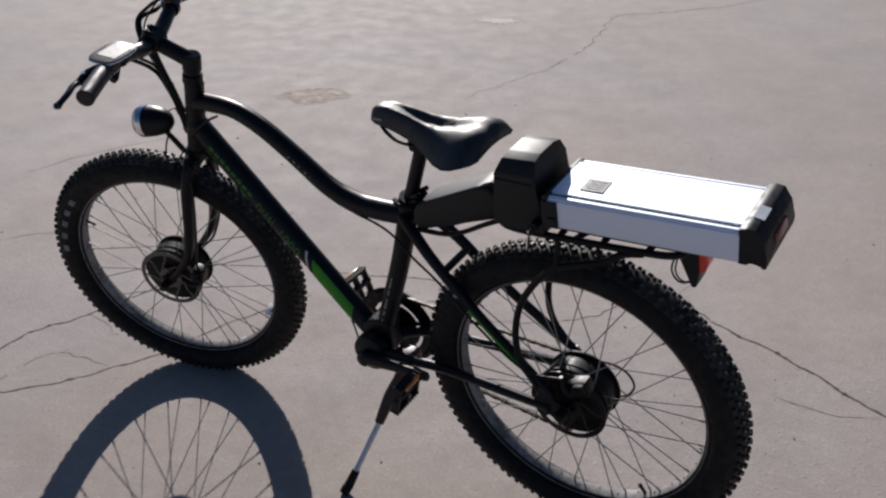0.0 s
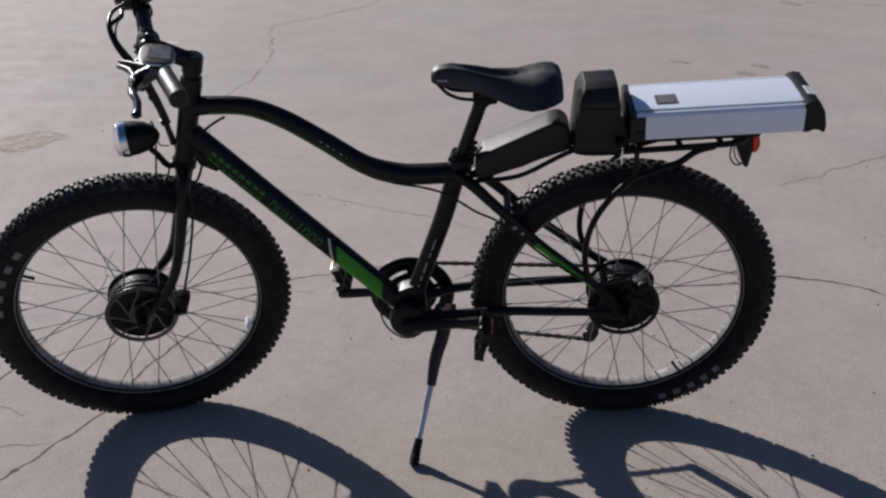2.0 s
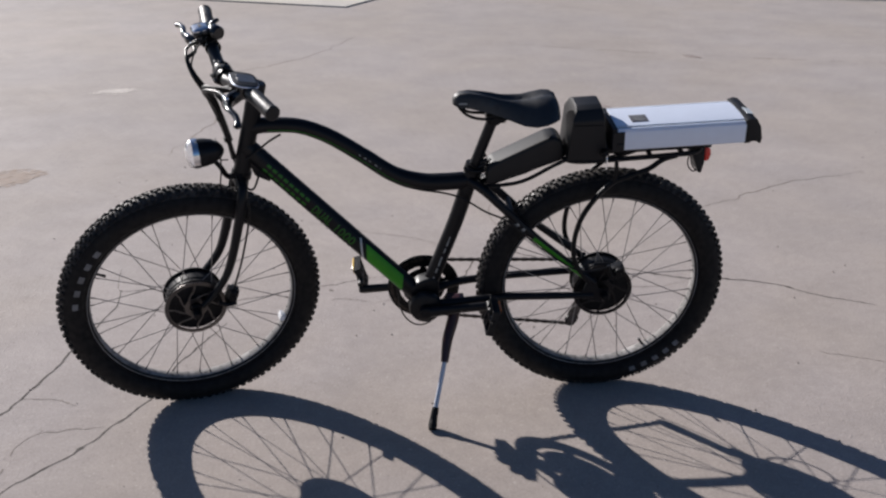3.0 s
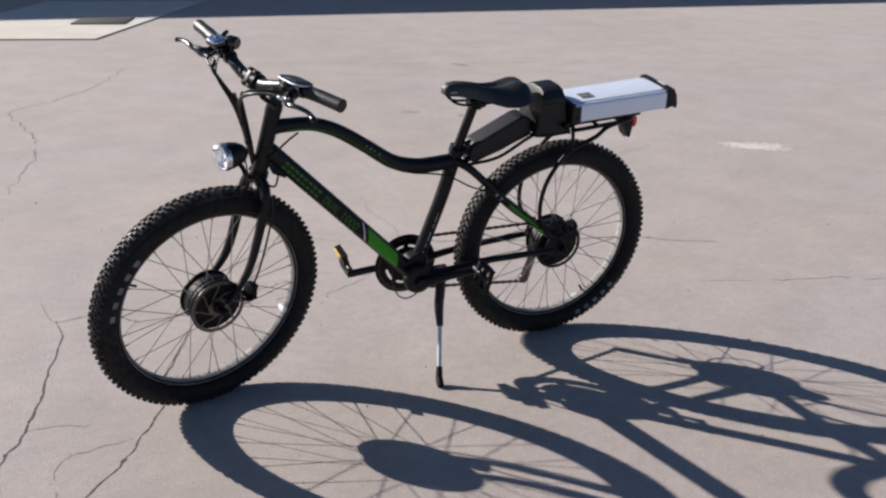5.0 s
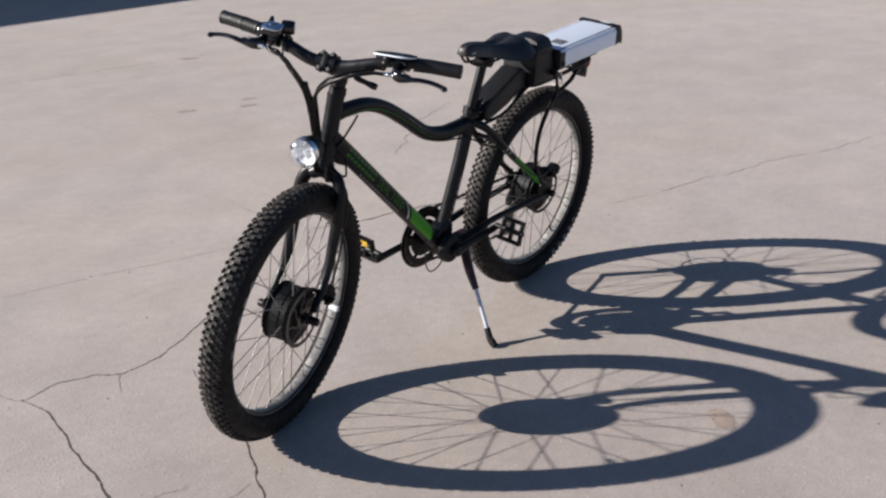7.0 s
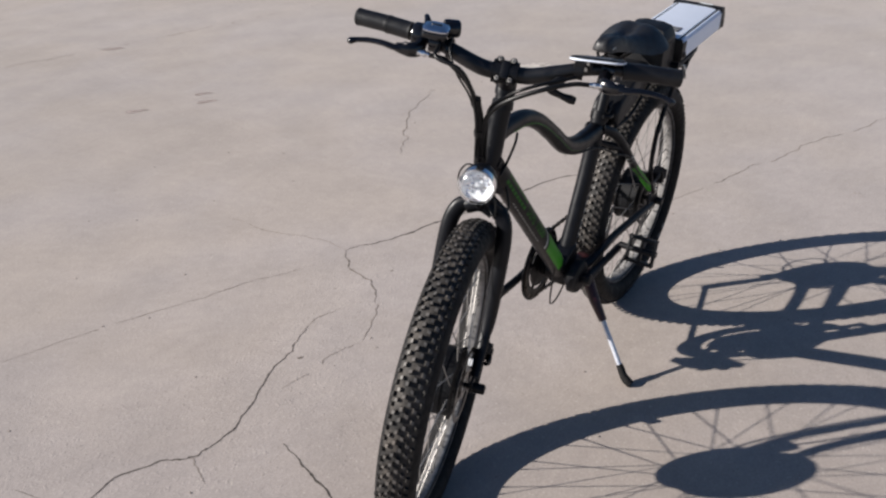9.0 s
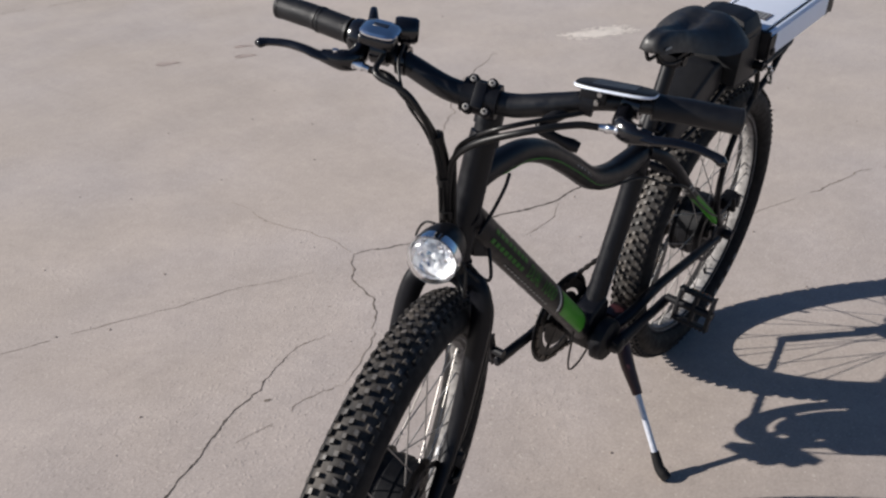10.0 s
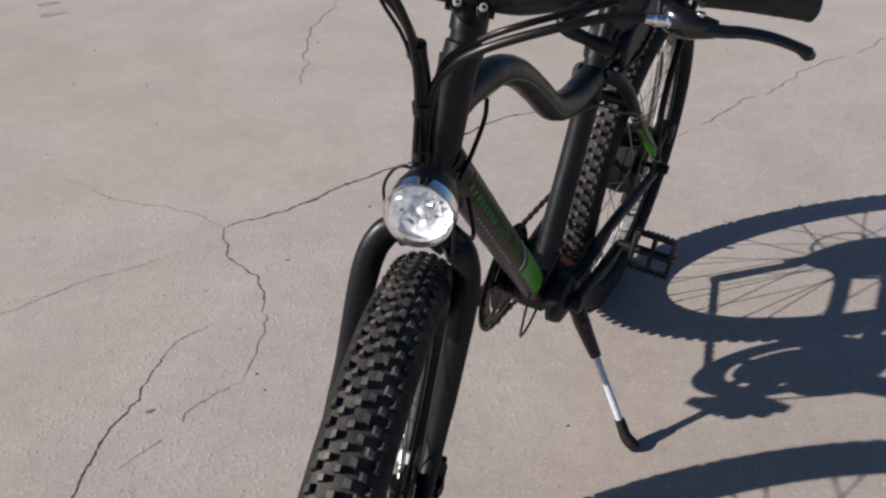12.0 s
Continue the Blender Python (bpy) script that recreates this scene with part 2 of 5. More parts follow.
def spline(pts, n=6):
    """Catmull-Rom through a few points."""
    p = [Vector(q) for q in pts]
    p = [p[0] * 2 - p[1]] + p + [p[-1] * 2 - p[-2]]
    out = []
    for i in range(1, len(p) - 2):
        for k in range(n):
            t = k / n
            a, b, c, d = p[i - 1], p[i], p[i + 1], p[i + 2]
            out.append(0.5 * (2 * b + (c - a) * t + (2 * a - 5 * b + 4 * c - d) * t * t + (3 * b - a - 3 * c + d) * t ** 3))
    return out + [p[-2]]


def tube(bm, pts, radius, seg=14, n=6, curve=True, squash=1.0, cap=True):
    """A round bar along a path; radius is a number or one per given point; squash flattens it sideways."""
    rad = radius if isinstance(radius, (list, tuple)) else [radius] * len(pts)
    path = spline(pts, n) if curve and len(pts) > 2 else [Vector(q) for q in pts]
    step = n if curve and len(pts) > 2 else 1
    side = None
    rings = []
    for i, q in enumerate(path):
        d = (path[min(i + 1, len(path) - 1)] - path[max(i - 1, 0)]).normalized()
        if side is None:
            side = d.cross(Vector((0, 1, 0)) if abs(d.y) < 0.8 else Vector((1, 0, 0))).normalized()
        side = (side - d * side.dot(d)).normalized()
        other = d.cross(side)
        f = i / step
        a = min(int(f), len(rad) - 1)
        b = min(a + 1, len(rad) - 1)
        r = rad[a] + (rad[b] - rad[a]) * (f - a)
        rings.append([bm.verts.new(q + side * (r * math.cos(w)) + other * (r * squash * math.sin(w))) for w in [2 * math.pi * k / seg for k in range(seg)]])
    for a, b in zip(rings, rings[1:]):
        for k in range(seg):
            bm.faces.new((a[k], a[(k + 1) % seg], b[(k + 1) % seg], b[k]))
    if cap:
        bm.faces.new(rings[0][::-1])
        bm.faces.new(rings[-1])
    return bm


def lathe(bm, profile, seg=48, closed=False, m=None, slots=None):
    """Turns (radius, side) pairs about the sideways axis."""
    m = m or Matrix()
    rings = []
    for r, v in profile:
        rings.append([bm.verts.new(m @ Vector((r * math.cos(2 * math.pi * k / seg), v, r * math.sin(2 * math.pi * k / seg)))) for k in range(seg)])
    pairs = list(zip(rings, rings[1:])) + ([(rings[-1], rings[0])] if closed else [])
    for i, (a, b) in enumerate(pairs):
        for k in range(seg):
            f = bm.faces.new((a[k], a[(k + 1) % seg], b[(k + 1) % seg], b[k]))
            if slots:
                f.material_index = slots[i]
    if not closed:
        for ring, r in ((rings[0], profile[0][0]), (rings[-1], profile[-1][0])):
            if r > 1e-5:
                bm.faces.new(ring)
    return bm


def block(bm, size, m=None, bevel=0.003, seg=2):
    """A box with rounded edges."""
    r = bmesh.ops.create_cube(bm, size=1.0, matrix=(m or Matrix()) @ Matrix.Diagonal((*size, 1)))
    if bevel:
        edges = list({e for v in r["verts"] for e in v.link_edges})
        bmesh.ops.bevel(bm, geom=edges, offset=bevel, segments=seg, affect="EDGES", profile=0.6)
    return bm


def slab(bm, outline, v0, v1, bevel=0.004, seg=2, m=None):
    """A side outline of (u, w) pairs given thickness from v0 to v1, edges rounded."""
    m = m or Matrix()
    a = [bm.verts.new(m @ Vector((u, v0, w))) for u, w in outline]
    b = [bm.verts.new(m @ Vector((u, v1, w))) for u, w in outline]
    n = len(a)
    faces = [bm.faces.new(a), bm.faces.new(b[::-1])]
    for k in range(n):
        faces.append(bm.faces.new((a[k], b[k], b[(k + 1) % n], a[(k + 1) % n])))
    if bevel:
        edges = list({e for f in faces for e in f.edges})
        bmesh.ops.bevel(bm, geom=edges, offset=bevel, segments=seg, affect="EDGES", profile=0.6)
    return bm


def aim(p, d, up=(0, 0, 1)):
    """A pose at p whose x axis points along d."""
    x = Vector(d).normalized()
    y = Vector(up).cross(x)
    y = y.normalized() if y.length > 1e-4 else Vector((0, 1, 0))
    z = x.cross(y)
    return Matrix.Translation(p) @ Matrix((x, y, z)).transposed().to_4x4()


def flip_letters(text, height):
    """The built-in font as a flat bmesh, lower left at the origin."""
    cu = bpy.data.curves.new("lettering", "FONT")
    cu.body, cu.size, cu.resolution_u = text, height / 0.70, 3
    ob = new("lettering", cu)
    me = bpy.data.meshes.new_from_object(ob.evaluated_get(bpy.context.evaluated_depsgraph_get()))
    bm = bmesh.new()
    bm.from_mesh(me)
    bpy.data.objects.remove(ob)
    bpy.data.meshes.remove(me)
    bpy.data.curves.remove(cu)
    return bm


# ---------------------------------------------------------------- ground
def quad_sheet(name, corners, material_, z, thick=0.0, parent=None):
    bm = bmesh.new()
    top = [bm.verts.new((x, y, z)) for x, y in corners]
    bm.faces.new(top)
    if thick:
        low = [bm.verts.new((x, y, z - thick)) for x, y in corners]
        for k in range(len(top)):
            bm.faces.new((top[k], low[k], low[(k + 1) % len(top)], top[(k + 1) % len(top)]))
    return part(name, bm, material_, parent, smooth=False)


ground = quad_sheet("ground", [(-900, -900), (900, -900), (900, 900), (-900, 900)], GROUND, 0.0)
tagged(ground, "weathered grey-beige concrete yard with fine cracks", "ground", kind="structure")

# raised pale pad with an iron lid, far across the yard
along, across = Vector((-0.56, -0.83)), Vector((0.93, -0.37))
p0 = Vector((0.68, -6.62))
pad = quad_sheet("pavement", [tuple(p0), tuple(p0 + across * 1.75), tuple(p0 + across * 1.75 + along * 2.6), tuple(p0 + along * 2.6)], PAD, 0.012, 0.03)
tagged(pad, "pale cast concrete pad set in the yard", "pavement", kind="structure")
lid_at = p0 + along * 1.05 + across * 0.42
bm = bmesh.new()
block(bm, (0.52, 0.42, 0.012), Matrix.Translation((*lid_at, 0.017)) @ Matrix.Rotation(math.atan2(across.y, across.x), 4, "Z"), 0.004)
lid = tagged(part("access_lid", bm, IRON), "dark iron access lid set in the pale concrete pad", "access lid")

# unseen low building behind the yard, added to cast its shade on the concrete
face = Vector((-0.970, 0.243))
reach = 4.2
edge0 = Vector((0.50, -7.85)) + Vector((1.190, -1.563)) * reach
away = Vector((-0.243, -0.970))
a, b = edge0 - face * 26, edge0 + face * 22
unseen_building = empty("building")
bm = bmesh.new()
cs = [a, b, b + away * 9, a + away * 9]
lo = [bm.verts.new((*c, 0)) for c in cs]
hi = [bm.verts.new((*c, reach - 0.18)) for c in cs]
for k in range(4):
    bm.faces.new((lo[k], lo[(k + 1) % 4], hi[(k + 1) % 4], hi[k]))
bm.faces.new(hi)
part("wall", bm, PLASTER, unseen_building, smooth=False)
bm = bmesh.new()
cs = [a - face * 0.2 - away * 0.02, b + face * 0.2 - away * 0.02, b + face * 0.2 + away * 9.2, a - face * 0.2 + away * 9.2]
lo = [bm.verts.new((*c, reach - 0.18)) for c in cs]
hi = [bm.verts.new((*c, reach)) for c in cs]
for k in range(4):
    bm.faces.new((lo[k], lo[(k + 1) % 4], hi[(k + 1) % 4], hi[k]))
bm.faces.new(hi)
bm.faces.new(lo[::-1])
part("roof", bm, ROOFING, unseen_building, smooth=False)
tagged(unseen_building, "unseen low building added behind the yard to shade the concrete", "building", kind="structure")

# ---------------------------------------------------------------- the bicycle
# u runs to the front, v to the left, w up, from the rear tyre's contact with the ground
bike = empty("electric_bicycle", m=pose(0.02, -0.036, 0.001, -6.12, 0.0, -2.1))
tagged(bike, "black electric bicycle with green decals leaning on its kickstand", "bicycle")

HEAD_TOP, HEAD_LOW = Vector((0.903, 0, 0.872)), Vector((0.950, 0, 0.690))
AXIS = (HEAD_TOP - HEAD_LOW).normalized()
BAR_TURN = Matrix.Translation((0, 0.003, 0.0)) @ Matrix.Translation(HEAD_TOP) @ Matrix.Rotation(radians(21.3), 4, AXIS) @ Matrix.Translation(-HEAD_TOP)
STEER = Matrix.Translation(HEAD_TOP) @ Matrix.Rotation(radians(16.4), 4, AXIS) @ Matrix.Translation(-HEAD_TOP)


def F(ahead, v, w):
    """A point by its distance ahead of the steering axis, wheel straight."""
    return Vector((0.903 + 0.258 * (0.872 - w) + ahead, v, w))


REAR_HUB, FRONT_HUB = Vector((0.0, 0.0, 0.342)), F(0.0700, 0.004, 0.3395)


# ---- wheels
def ring_point(r, angle, v):
    return Vector((r * math.cos(angle), v, r * math.sin(angle)))


def tyre_section(k):
    """Point of the tyre's cross-section at k degrees from the crown, and its outward direction."""
    a = radians(k)
    return 0.3035 + 0.0345 * math.cos(a), 0.0390 * math.sin(a), math.cos(a), math.sin(a)


def make_wheel(name, m, valve, letters, rear, label):
    wheel = empty(name, bike, m)
    wheel["label"] = label
    bm = bmesh.new()
    # rim: black outer walls, bare inner face
    lathe(bm, [(0.286, 0.016), (0.284, 0.0190), (0.2712, 0.0190), (0.2690, 0.0184), (0.2668, 0.0166), (0.2645, 0.0140), (0.2630, 0.0085), (0.2622, 0.0040), (0.2616, 0.0), (0.2622, -0.0040), (0.2630, -0.0085), (0.2645, -0.0140), (0.2668, -0.0166), (0.2690, -0.0184), (0.2712, -0.0190), (0.284, -0.0190), (0.286, -0.016), (0.276, 0.0)],
          96, True, slots=[0, 0, 1, 0, 0, 1, 1, 1, 1, 1, 1, 0, 0, 1, 0, 0, 0, 0])
    for k in range(18):         # spoke holes
        for side in (1, -1):
            a = 2 * math.pi * (k + 0.5 * (side > 0)) / 18
            lathe(bm, [(0.0028, 0.0), (0.0028, 0.0012), (0.0, 0.0012)], 8, m=aim(ring_point(0.2626, a, 0.0038 * side), Vector((0, 1, 0)), ring_point(1, a, 0)))
    part("rim", bm, [MATT, RIM_IN], wheel, "black-sided rim with bare aluminium inner face and lip")
    bm = bmesh.new()
    prof = [(0.276, 0.017), (0.279, 0.0235)]
    for k in (128, 112, 96, 80, 64, 48, 32, 16, 0, -16, -32, -48, -64, -80, -96, -112, -128):
        r, v, _, _ = tyre_section(k)
        prof.append((r, v))
    prof += [(0.279, -0.0235), (0.276, -0.017)]
    lathe(bm, prof, 120, True, slots=[0] * 7 + [1] * 6 + [0] * 8)
    part("tyre", bm, [RUBBER, CROWN_LIT], wheel, "wide black knobbly tyre")
    # tread blocks in staggered columns
    bm = bmesh.new()
    rows = 100
    rnd = random.Random(5 if rear else 9)
    for col, (deg, half_t, half_w, shift, h) in enumerate(((-41, .0046, .0038, .5, .0056), (-25, .0041, .0032, 0, .0062), (-8, .0043, .0033, .5, .0064), (8, .0043, .0033, 0, .0064), (25, .0041, .0032, .5, .0062), (41, .0046, .0038, 0, .0056))):
        r, v, nr, nv = tyre_section(deg)
        for k in range(rows):
            ang = 2 * math.pi * (k + shift) / rows + rnd.uniform(-.005, .005)
            c = ring_point(r, ang, v)
            out = Vector((nr * math.cos(ang), nv, nr * math.sin(ang)))
            tan = Vector((-math.sin(ang), 0, math.cos(ang)))
            side = out.cross(tan)
            skew = (0.25 if deg > 0 else -0.25) + rnd.uniform(-0.15, 0.15)
            grow_t, grow_w, tall = rnd.uniform(0.80, 1.08), rnd.uniform(0.85, 1.10), h * rnd.uniform(0.88, 1.05)
            low, high = [], []
            for sx, sy in ((-1, -1), (1, -1), (1, 1), (-1, 1)):
                d = tan * (sx * half_t * grow_t + skew * sy * half_w) + side * (sy * half_w * grow_w)
                low.append(bm.verts.new(c + d * 1.12 - out * 0.002))
                high.append(bm.verts.new(c + d * 0.86 + out * tall))
            bm.faces.new(high).material_index = 1 if abs(deg) > 30 else 0
            for j in range(4):
                bm.faces.new((low[j], low[(j + 1) % 4], high[(j + 1) % 4], high[j])).material_index = 1 if abs(deg) > 30 else 2
    tread = part("tread", bm, [KNOB_LIT, KNOB_SHADED, CROWN_LIT], wheel, "dusty rubber tread blocks, sun and shade put into their tones", smooth=False)
    tagged(tread, kind="stuff")
    # hub motor
    bm = bmesh.new()
    lathe(bm, [(0.0, 0.040), (0.030, 0.040), (0.034, 0.034), (0.064, 0.034), (0.068, 0.031), (0.0705, 0.031), (0.0775, 0.0305), (0.0775, 0.0265), (0.0715, 0.0255), (0.0715, 0.012), (0.0735, 0.010), (0.0735, -0.010), (0.0715, -0.012),
               (0.0715, -0.0255), (0.0775, -0.0265), (0.0775, -0.0305), (0.0705, -0.031), (0.068, -0.031), (0.064, -0.034), (0.034, -0.034), (0.030, -0.040), (0.0, -0.040)], 56)
    for k in range(6):
        lathe(bm, [(0.0, 0.036), (0.0032, 0.036), (0.0032, 0.0335)], 8, m=Matrix.Translation(ring_point(0.053, k * math.pi / 3 + .3, 0)))
    part("hub_motor", bm, HUB, wheel, "black hub motor with flanges")
    bm = bmesh.new()
    tube(bm, [(0, -0.089, 0), (0, 0.089, 0)], 0.0058, 12, curve=False)
    for s in (-1, 1):
        lathe(bm, [(0.0, s * 0.090), (0.0085, s * 0.090), (0.0112, s * 0.086), (0.0112, s * 0.063)], 12)
        lathe(bm, [(0.0, s * 0.063), (0.0125, s * 0.063), (0.0125, s * 0.061)], 20)
    part("axle", bm, MATT, wheel)
    # brake disc with curved arms on the left
    bm = bmesh.new()
    lathe(bm, [(0.081, 0.0462), (0.081, 0.0445), (0.0705, 0.0445), (0.0705, 0.0462)], 72, True)
    lathe(bm, [(0.030, 0.0462), (0.030, 0.0445), (0.017, 0.0445), (0.017, 0.0462)], 32, True)
    part("brake_disc", bm, DARK_ROTOR if rear else ROTOR, wheel, "dark steel brake disc" if rear else "steel brake disc with swirled arms")
    bm = bmesh.new()
    tube(bm, [ring_point(0.024, 0, 0.0453), ring_point(0.038, .50, 0.0453), ring_point(0.055, .80, 0.0453), ring_point(0.072, .86, 0.0453)], [0.0034, 0.0024, 0.0023, 0.0030], 8, 4, squash=0.25)
    arm = part("disc_arm", bm, DARK_ROTOR if rear else ROTOR, wheel)
    for k in range(1, 8):
        ob = new("disc_arm", arm.data)
        ob.parent, ob.matrix_basis = wheel, Matrix.Rotation(2 * math.pi * k / 8, 4, "Y")
    if rear:
        bm = bmesh.new()
        for i, r in enumerate((0.052, 0.046, 0.041, 0.037, 0.033, 0.029)):
            v = -0.040 - 0.0035 * i
            lathe(bm, [(r, v), (r, v - 0.0018), (0.018, v - 0.0018), (0.018, v)], 40, True)
            for k in range(int(r * 420)):
                a = 2 * math.pi * k / int(r * 420)
                block(bm, (0.0045, 0.0017, 0.0042), aim(ring_point(r + .0012, a, v - .0009), ring_point(1, a, 0), (0, 1, 0)), 0)
        part("sprocket_cluster", bm, CHAIN, wheel)
    # spokes, each its own piece, sharing one mesh a side and lean
    hub_r, rim_r = 0.0755, 0.2635
    for side in (1, -1):
        for lean in (1, -1):
            bm = bmesh.new()
            v = 0.0285 * side
            tube(bm, [ring_point(hub_r, 0, v), ring_point(rim_r - 0.012, lean * 0.40, 0.004 * side)], 0.00125, 6, curve=False)
            tube(bm, [ring_point(rim_r - 0.013, lean * 0.40, 0.0042 * side), ring_point(rim_r, lean * 0.405, 0.0035 * side)], 0.0022, 6, curve=False)
            first = None
            for k in range(9):
                turn = Matrix.Rotation(-(2 * math.pi * k / 9 + (0.175 if lean > 0 else -0.175) + (0.35 if side > 0 else 0)), 4, "Y")
                if first is None:
                    first = part("spoke", bm, STEEL, wheel, m=turn)
                else:
                    ob = new("spoke", first.data)
                    ob.parent, ob.matrix_basis = wheel, turn
    bm = bmesh.new()
    tube(bm, [ring_point(0.266, valve, 0), ring_point(0.243, valve, 0)], 0.0036, 8, curve=False)
    tube(bm, [ring_point(0.246, valve, 0), ring_point(0.238, valve, 0)], 0.0042, 8, curve=False)
    part("valve", bm, PLASTIC, wheel)
    # worn sidewall lettering as plain bars
    for a0, a1 in letters:
        for k in range(5):
            bm = bmesh.new()
            mid = a0 + (a1 - a0) * (k + 0.5) / 5
            half = abs(a1 - a0) / 5 * 0.23
            grid = []
            for i in range(4):
                deg = 86 + 23 * i / 3
                r, v, nr, nv = tyre_section(deg)
                r, v = r + 0.0008 * nr, v + 0.0008 * nv
                grid.append([bm.verts.new(ring_point(r, mid + half * s, v)) for s in (-1, -.33, .33, 1)])
            for i in range(3):
                for j in range(3):
                    bm.faces.new((grid[i][j], grid[i][j + 1], grid[i + 1][j + 1], grid[i + 1][j]))
            part("sidewall_mark", bm, TYRE_INK, wheel, "worn pale bar on the tyre wall")
    return wheel


rear_wheel = make_wheel("rear_wheel", Matrix.Translation(REAR_HUB), radians(236), [(radians(216), radians(251))], True, "spoked rear wheel with black hub motor and disc")
front_wheel = make_wheel("front_wheel", STEER @ Matrix.Translation(FRONT_HUB), radians(29), [(radians(8), radians(48))], False, "spoked front wheel turned to one side, with hub motor")
bm = bmesh.new()
block(bm, (0.014, 0.028, 0.017), Matrix.Rotation(radians(154), 4, "Y") @ Matrix.Translation((0.2545, 0.005, 0)), 0.002)
part("spoke_reflector", bm, WHITE_LENS, front_wheel, "small white reflector clipped across the rim")

# ---- frame
bm = bmesh.new()
d = AXIS
tube(bm, [HEAD_LOW - d * 0.004, HEAD_LOW + d * 0.02, HEAD_TOP - d * 0.02, HEAD_TOP], [0.0235, 0.0215, 0.0215, 0.0225], 24, curve=False)
frame_part = part("frame", bm, PAINT, bike, "glossy black aluminium frame with green decals")
bm = bmesh.new()
lathe(bm, [(0.0, 0.036), (0.020, 0.036), (0.0215, 0.034), (0.0215, -0.034), (0.020, -0.036), (0.0, -0.036)], 28, m=Matrix.Translation((0.485, 0, 0.302)))
part("bottom_bracket", bm, PAINT, frame_part)
TT = [(0.915, 0, 0.819), (0.872, 0, 0.8225), (0.797, 0, 0.8185), (0.725, 0, 0.7905), (0.644, 0, 0.738), (0.565, 0, 0.683), (0.494, 0, 0.661), (0.440, 0, 0.658), (0.372, 0, 0.662)]
bm = bmesh.new()
tube(bm, TT, [0.021, 0.0195, 0.019, 0.0195, 0.020, 0.021, 0.022, 0.023, 0.0225], 24, 8)
part("top_tube", bm, PAINT, frame_part, "swooping black top tube")
DT0, DT1 = Vector((0.932, 0, 0.769)), Vector((0.488, 0, 0.303))
DT_DIR = (DT1 - DT0).normalized()
DT_UP = Vector((DT_DIR.z, 0, -DT_DIR.x))
bm = bmesh.new()
tube(bm, [DT0, DT1], 0.0242, 32, curve=False)
down = part("down_tube", bm, PAINT, frame_part, "straight black down tube with lettering")


def on_down_tube(s, a, lift=0.0):
    """Point on the down tube's skin: s metres from the head, a radians up from its left flank."""
    r = 0.0242 + lift
    return DT0 + DT_DIR * s + Vector((0, 1, 0)) * (r * math.cos(a)) + DT_UP * (r * math.sin(a))


def sleeve(s0, s1, a0, a1, slant=0.0, lift=0.0007, n=18):
    """A decal wrapped on the down tube, its ends slanted."""
    bm = bmesh.new()
    rows = []
    for i in range(n + 1):
        a = a0 + (a1 - a0) * i / n
        k = slant * math.sin(a)
        rows.append([bm.verts.new(on_down_tube(s0 + k, a, lift)), bm.verts.new(on_down_tube(s1 + k * (1.0 if s1 - s0 < 0.02 else 0.8), a, lift))])
    for p, q in zip(rows, rows[1:]):
        bm.faces.new((p[0], p[1], q[1], q[0]))
    return bm


# frame decals are stickers on the tube, parts of the frame
part("green_panel", sleeve(0.424, 0.560, -0.80, 0.82, -0.026), GREEN, frame_part, "bright green panel near the cranks")
part("white_stripe", sleeve(0.402, 0.4090, -0.80, 0.90, -0.030), WHITE_INK, frame_part, "thin white slanted stripe")


def tube_lettering(text, s0, length, height, mat_, a_mid=0.0):
    bm = flip_letters(text, height)
    xs = [v.co.x for v in bm.verts]
    ys = [v.co.y for v in bm.verts]
    x0, x1, y0, y1 = min(xs), max(xs), min(ys), max(ys)
    for k in range(1, 6):
        geom = bm.verts[:] + bm.edges[:] + bm.faces[:]
        bmesh.ops.bisect_plane(bm, geom=geom, plane_co=(0, y0 + (y1 - y0) * k / 6, 0), plane_no=(0, 1, 0))
    bmesh.ops.triangulate(bm, faces=bm.faces[:])
    for v in bm.verts:
        s = s0 + (v.co.x - x0) / (x1 - x0) * length
        a = a_mid + ((v.co.y - y0) / (y1 - y0) - 0.5) * height / 0.0242
        v.co = on_down_tube(s, a, 0.0010)
    return part("lettering", bm, mat_, frame_part, "green lettering on the down tube", smooth=False)


for k in range(8):          # a trade name, kept as plain blocks
    s = 0.068 + k * 0.0185
    for a0, a1, q0, q1 in ((-0.46, -0.17, 0.0, 0.0130), (0.17, 0.46, 0.0, 0.0130)):
        part("name_bar", sleeve(s + q0, s + q1, a0, a1, 0.0, 0.0010, 5), GREEN_INK, frame_part, "green bar of the frame's name")
tube_lettering("DUAL", 0.232, 0.062, 0.0235, GREEN_INK)
tube_lettering("1000", 0.312, 0.064, 0.0235, GREEN_INK)
for k in range(14):         # small unreadable print below
    s = 0.16 + k * 0.016
    part("small_print_bar", sleeve(s, s + 0.010, -1.02, -0.88, 0, 0.0010, 4), GREY_INK, frame_part, "small grey print bar")

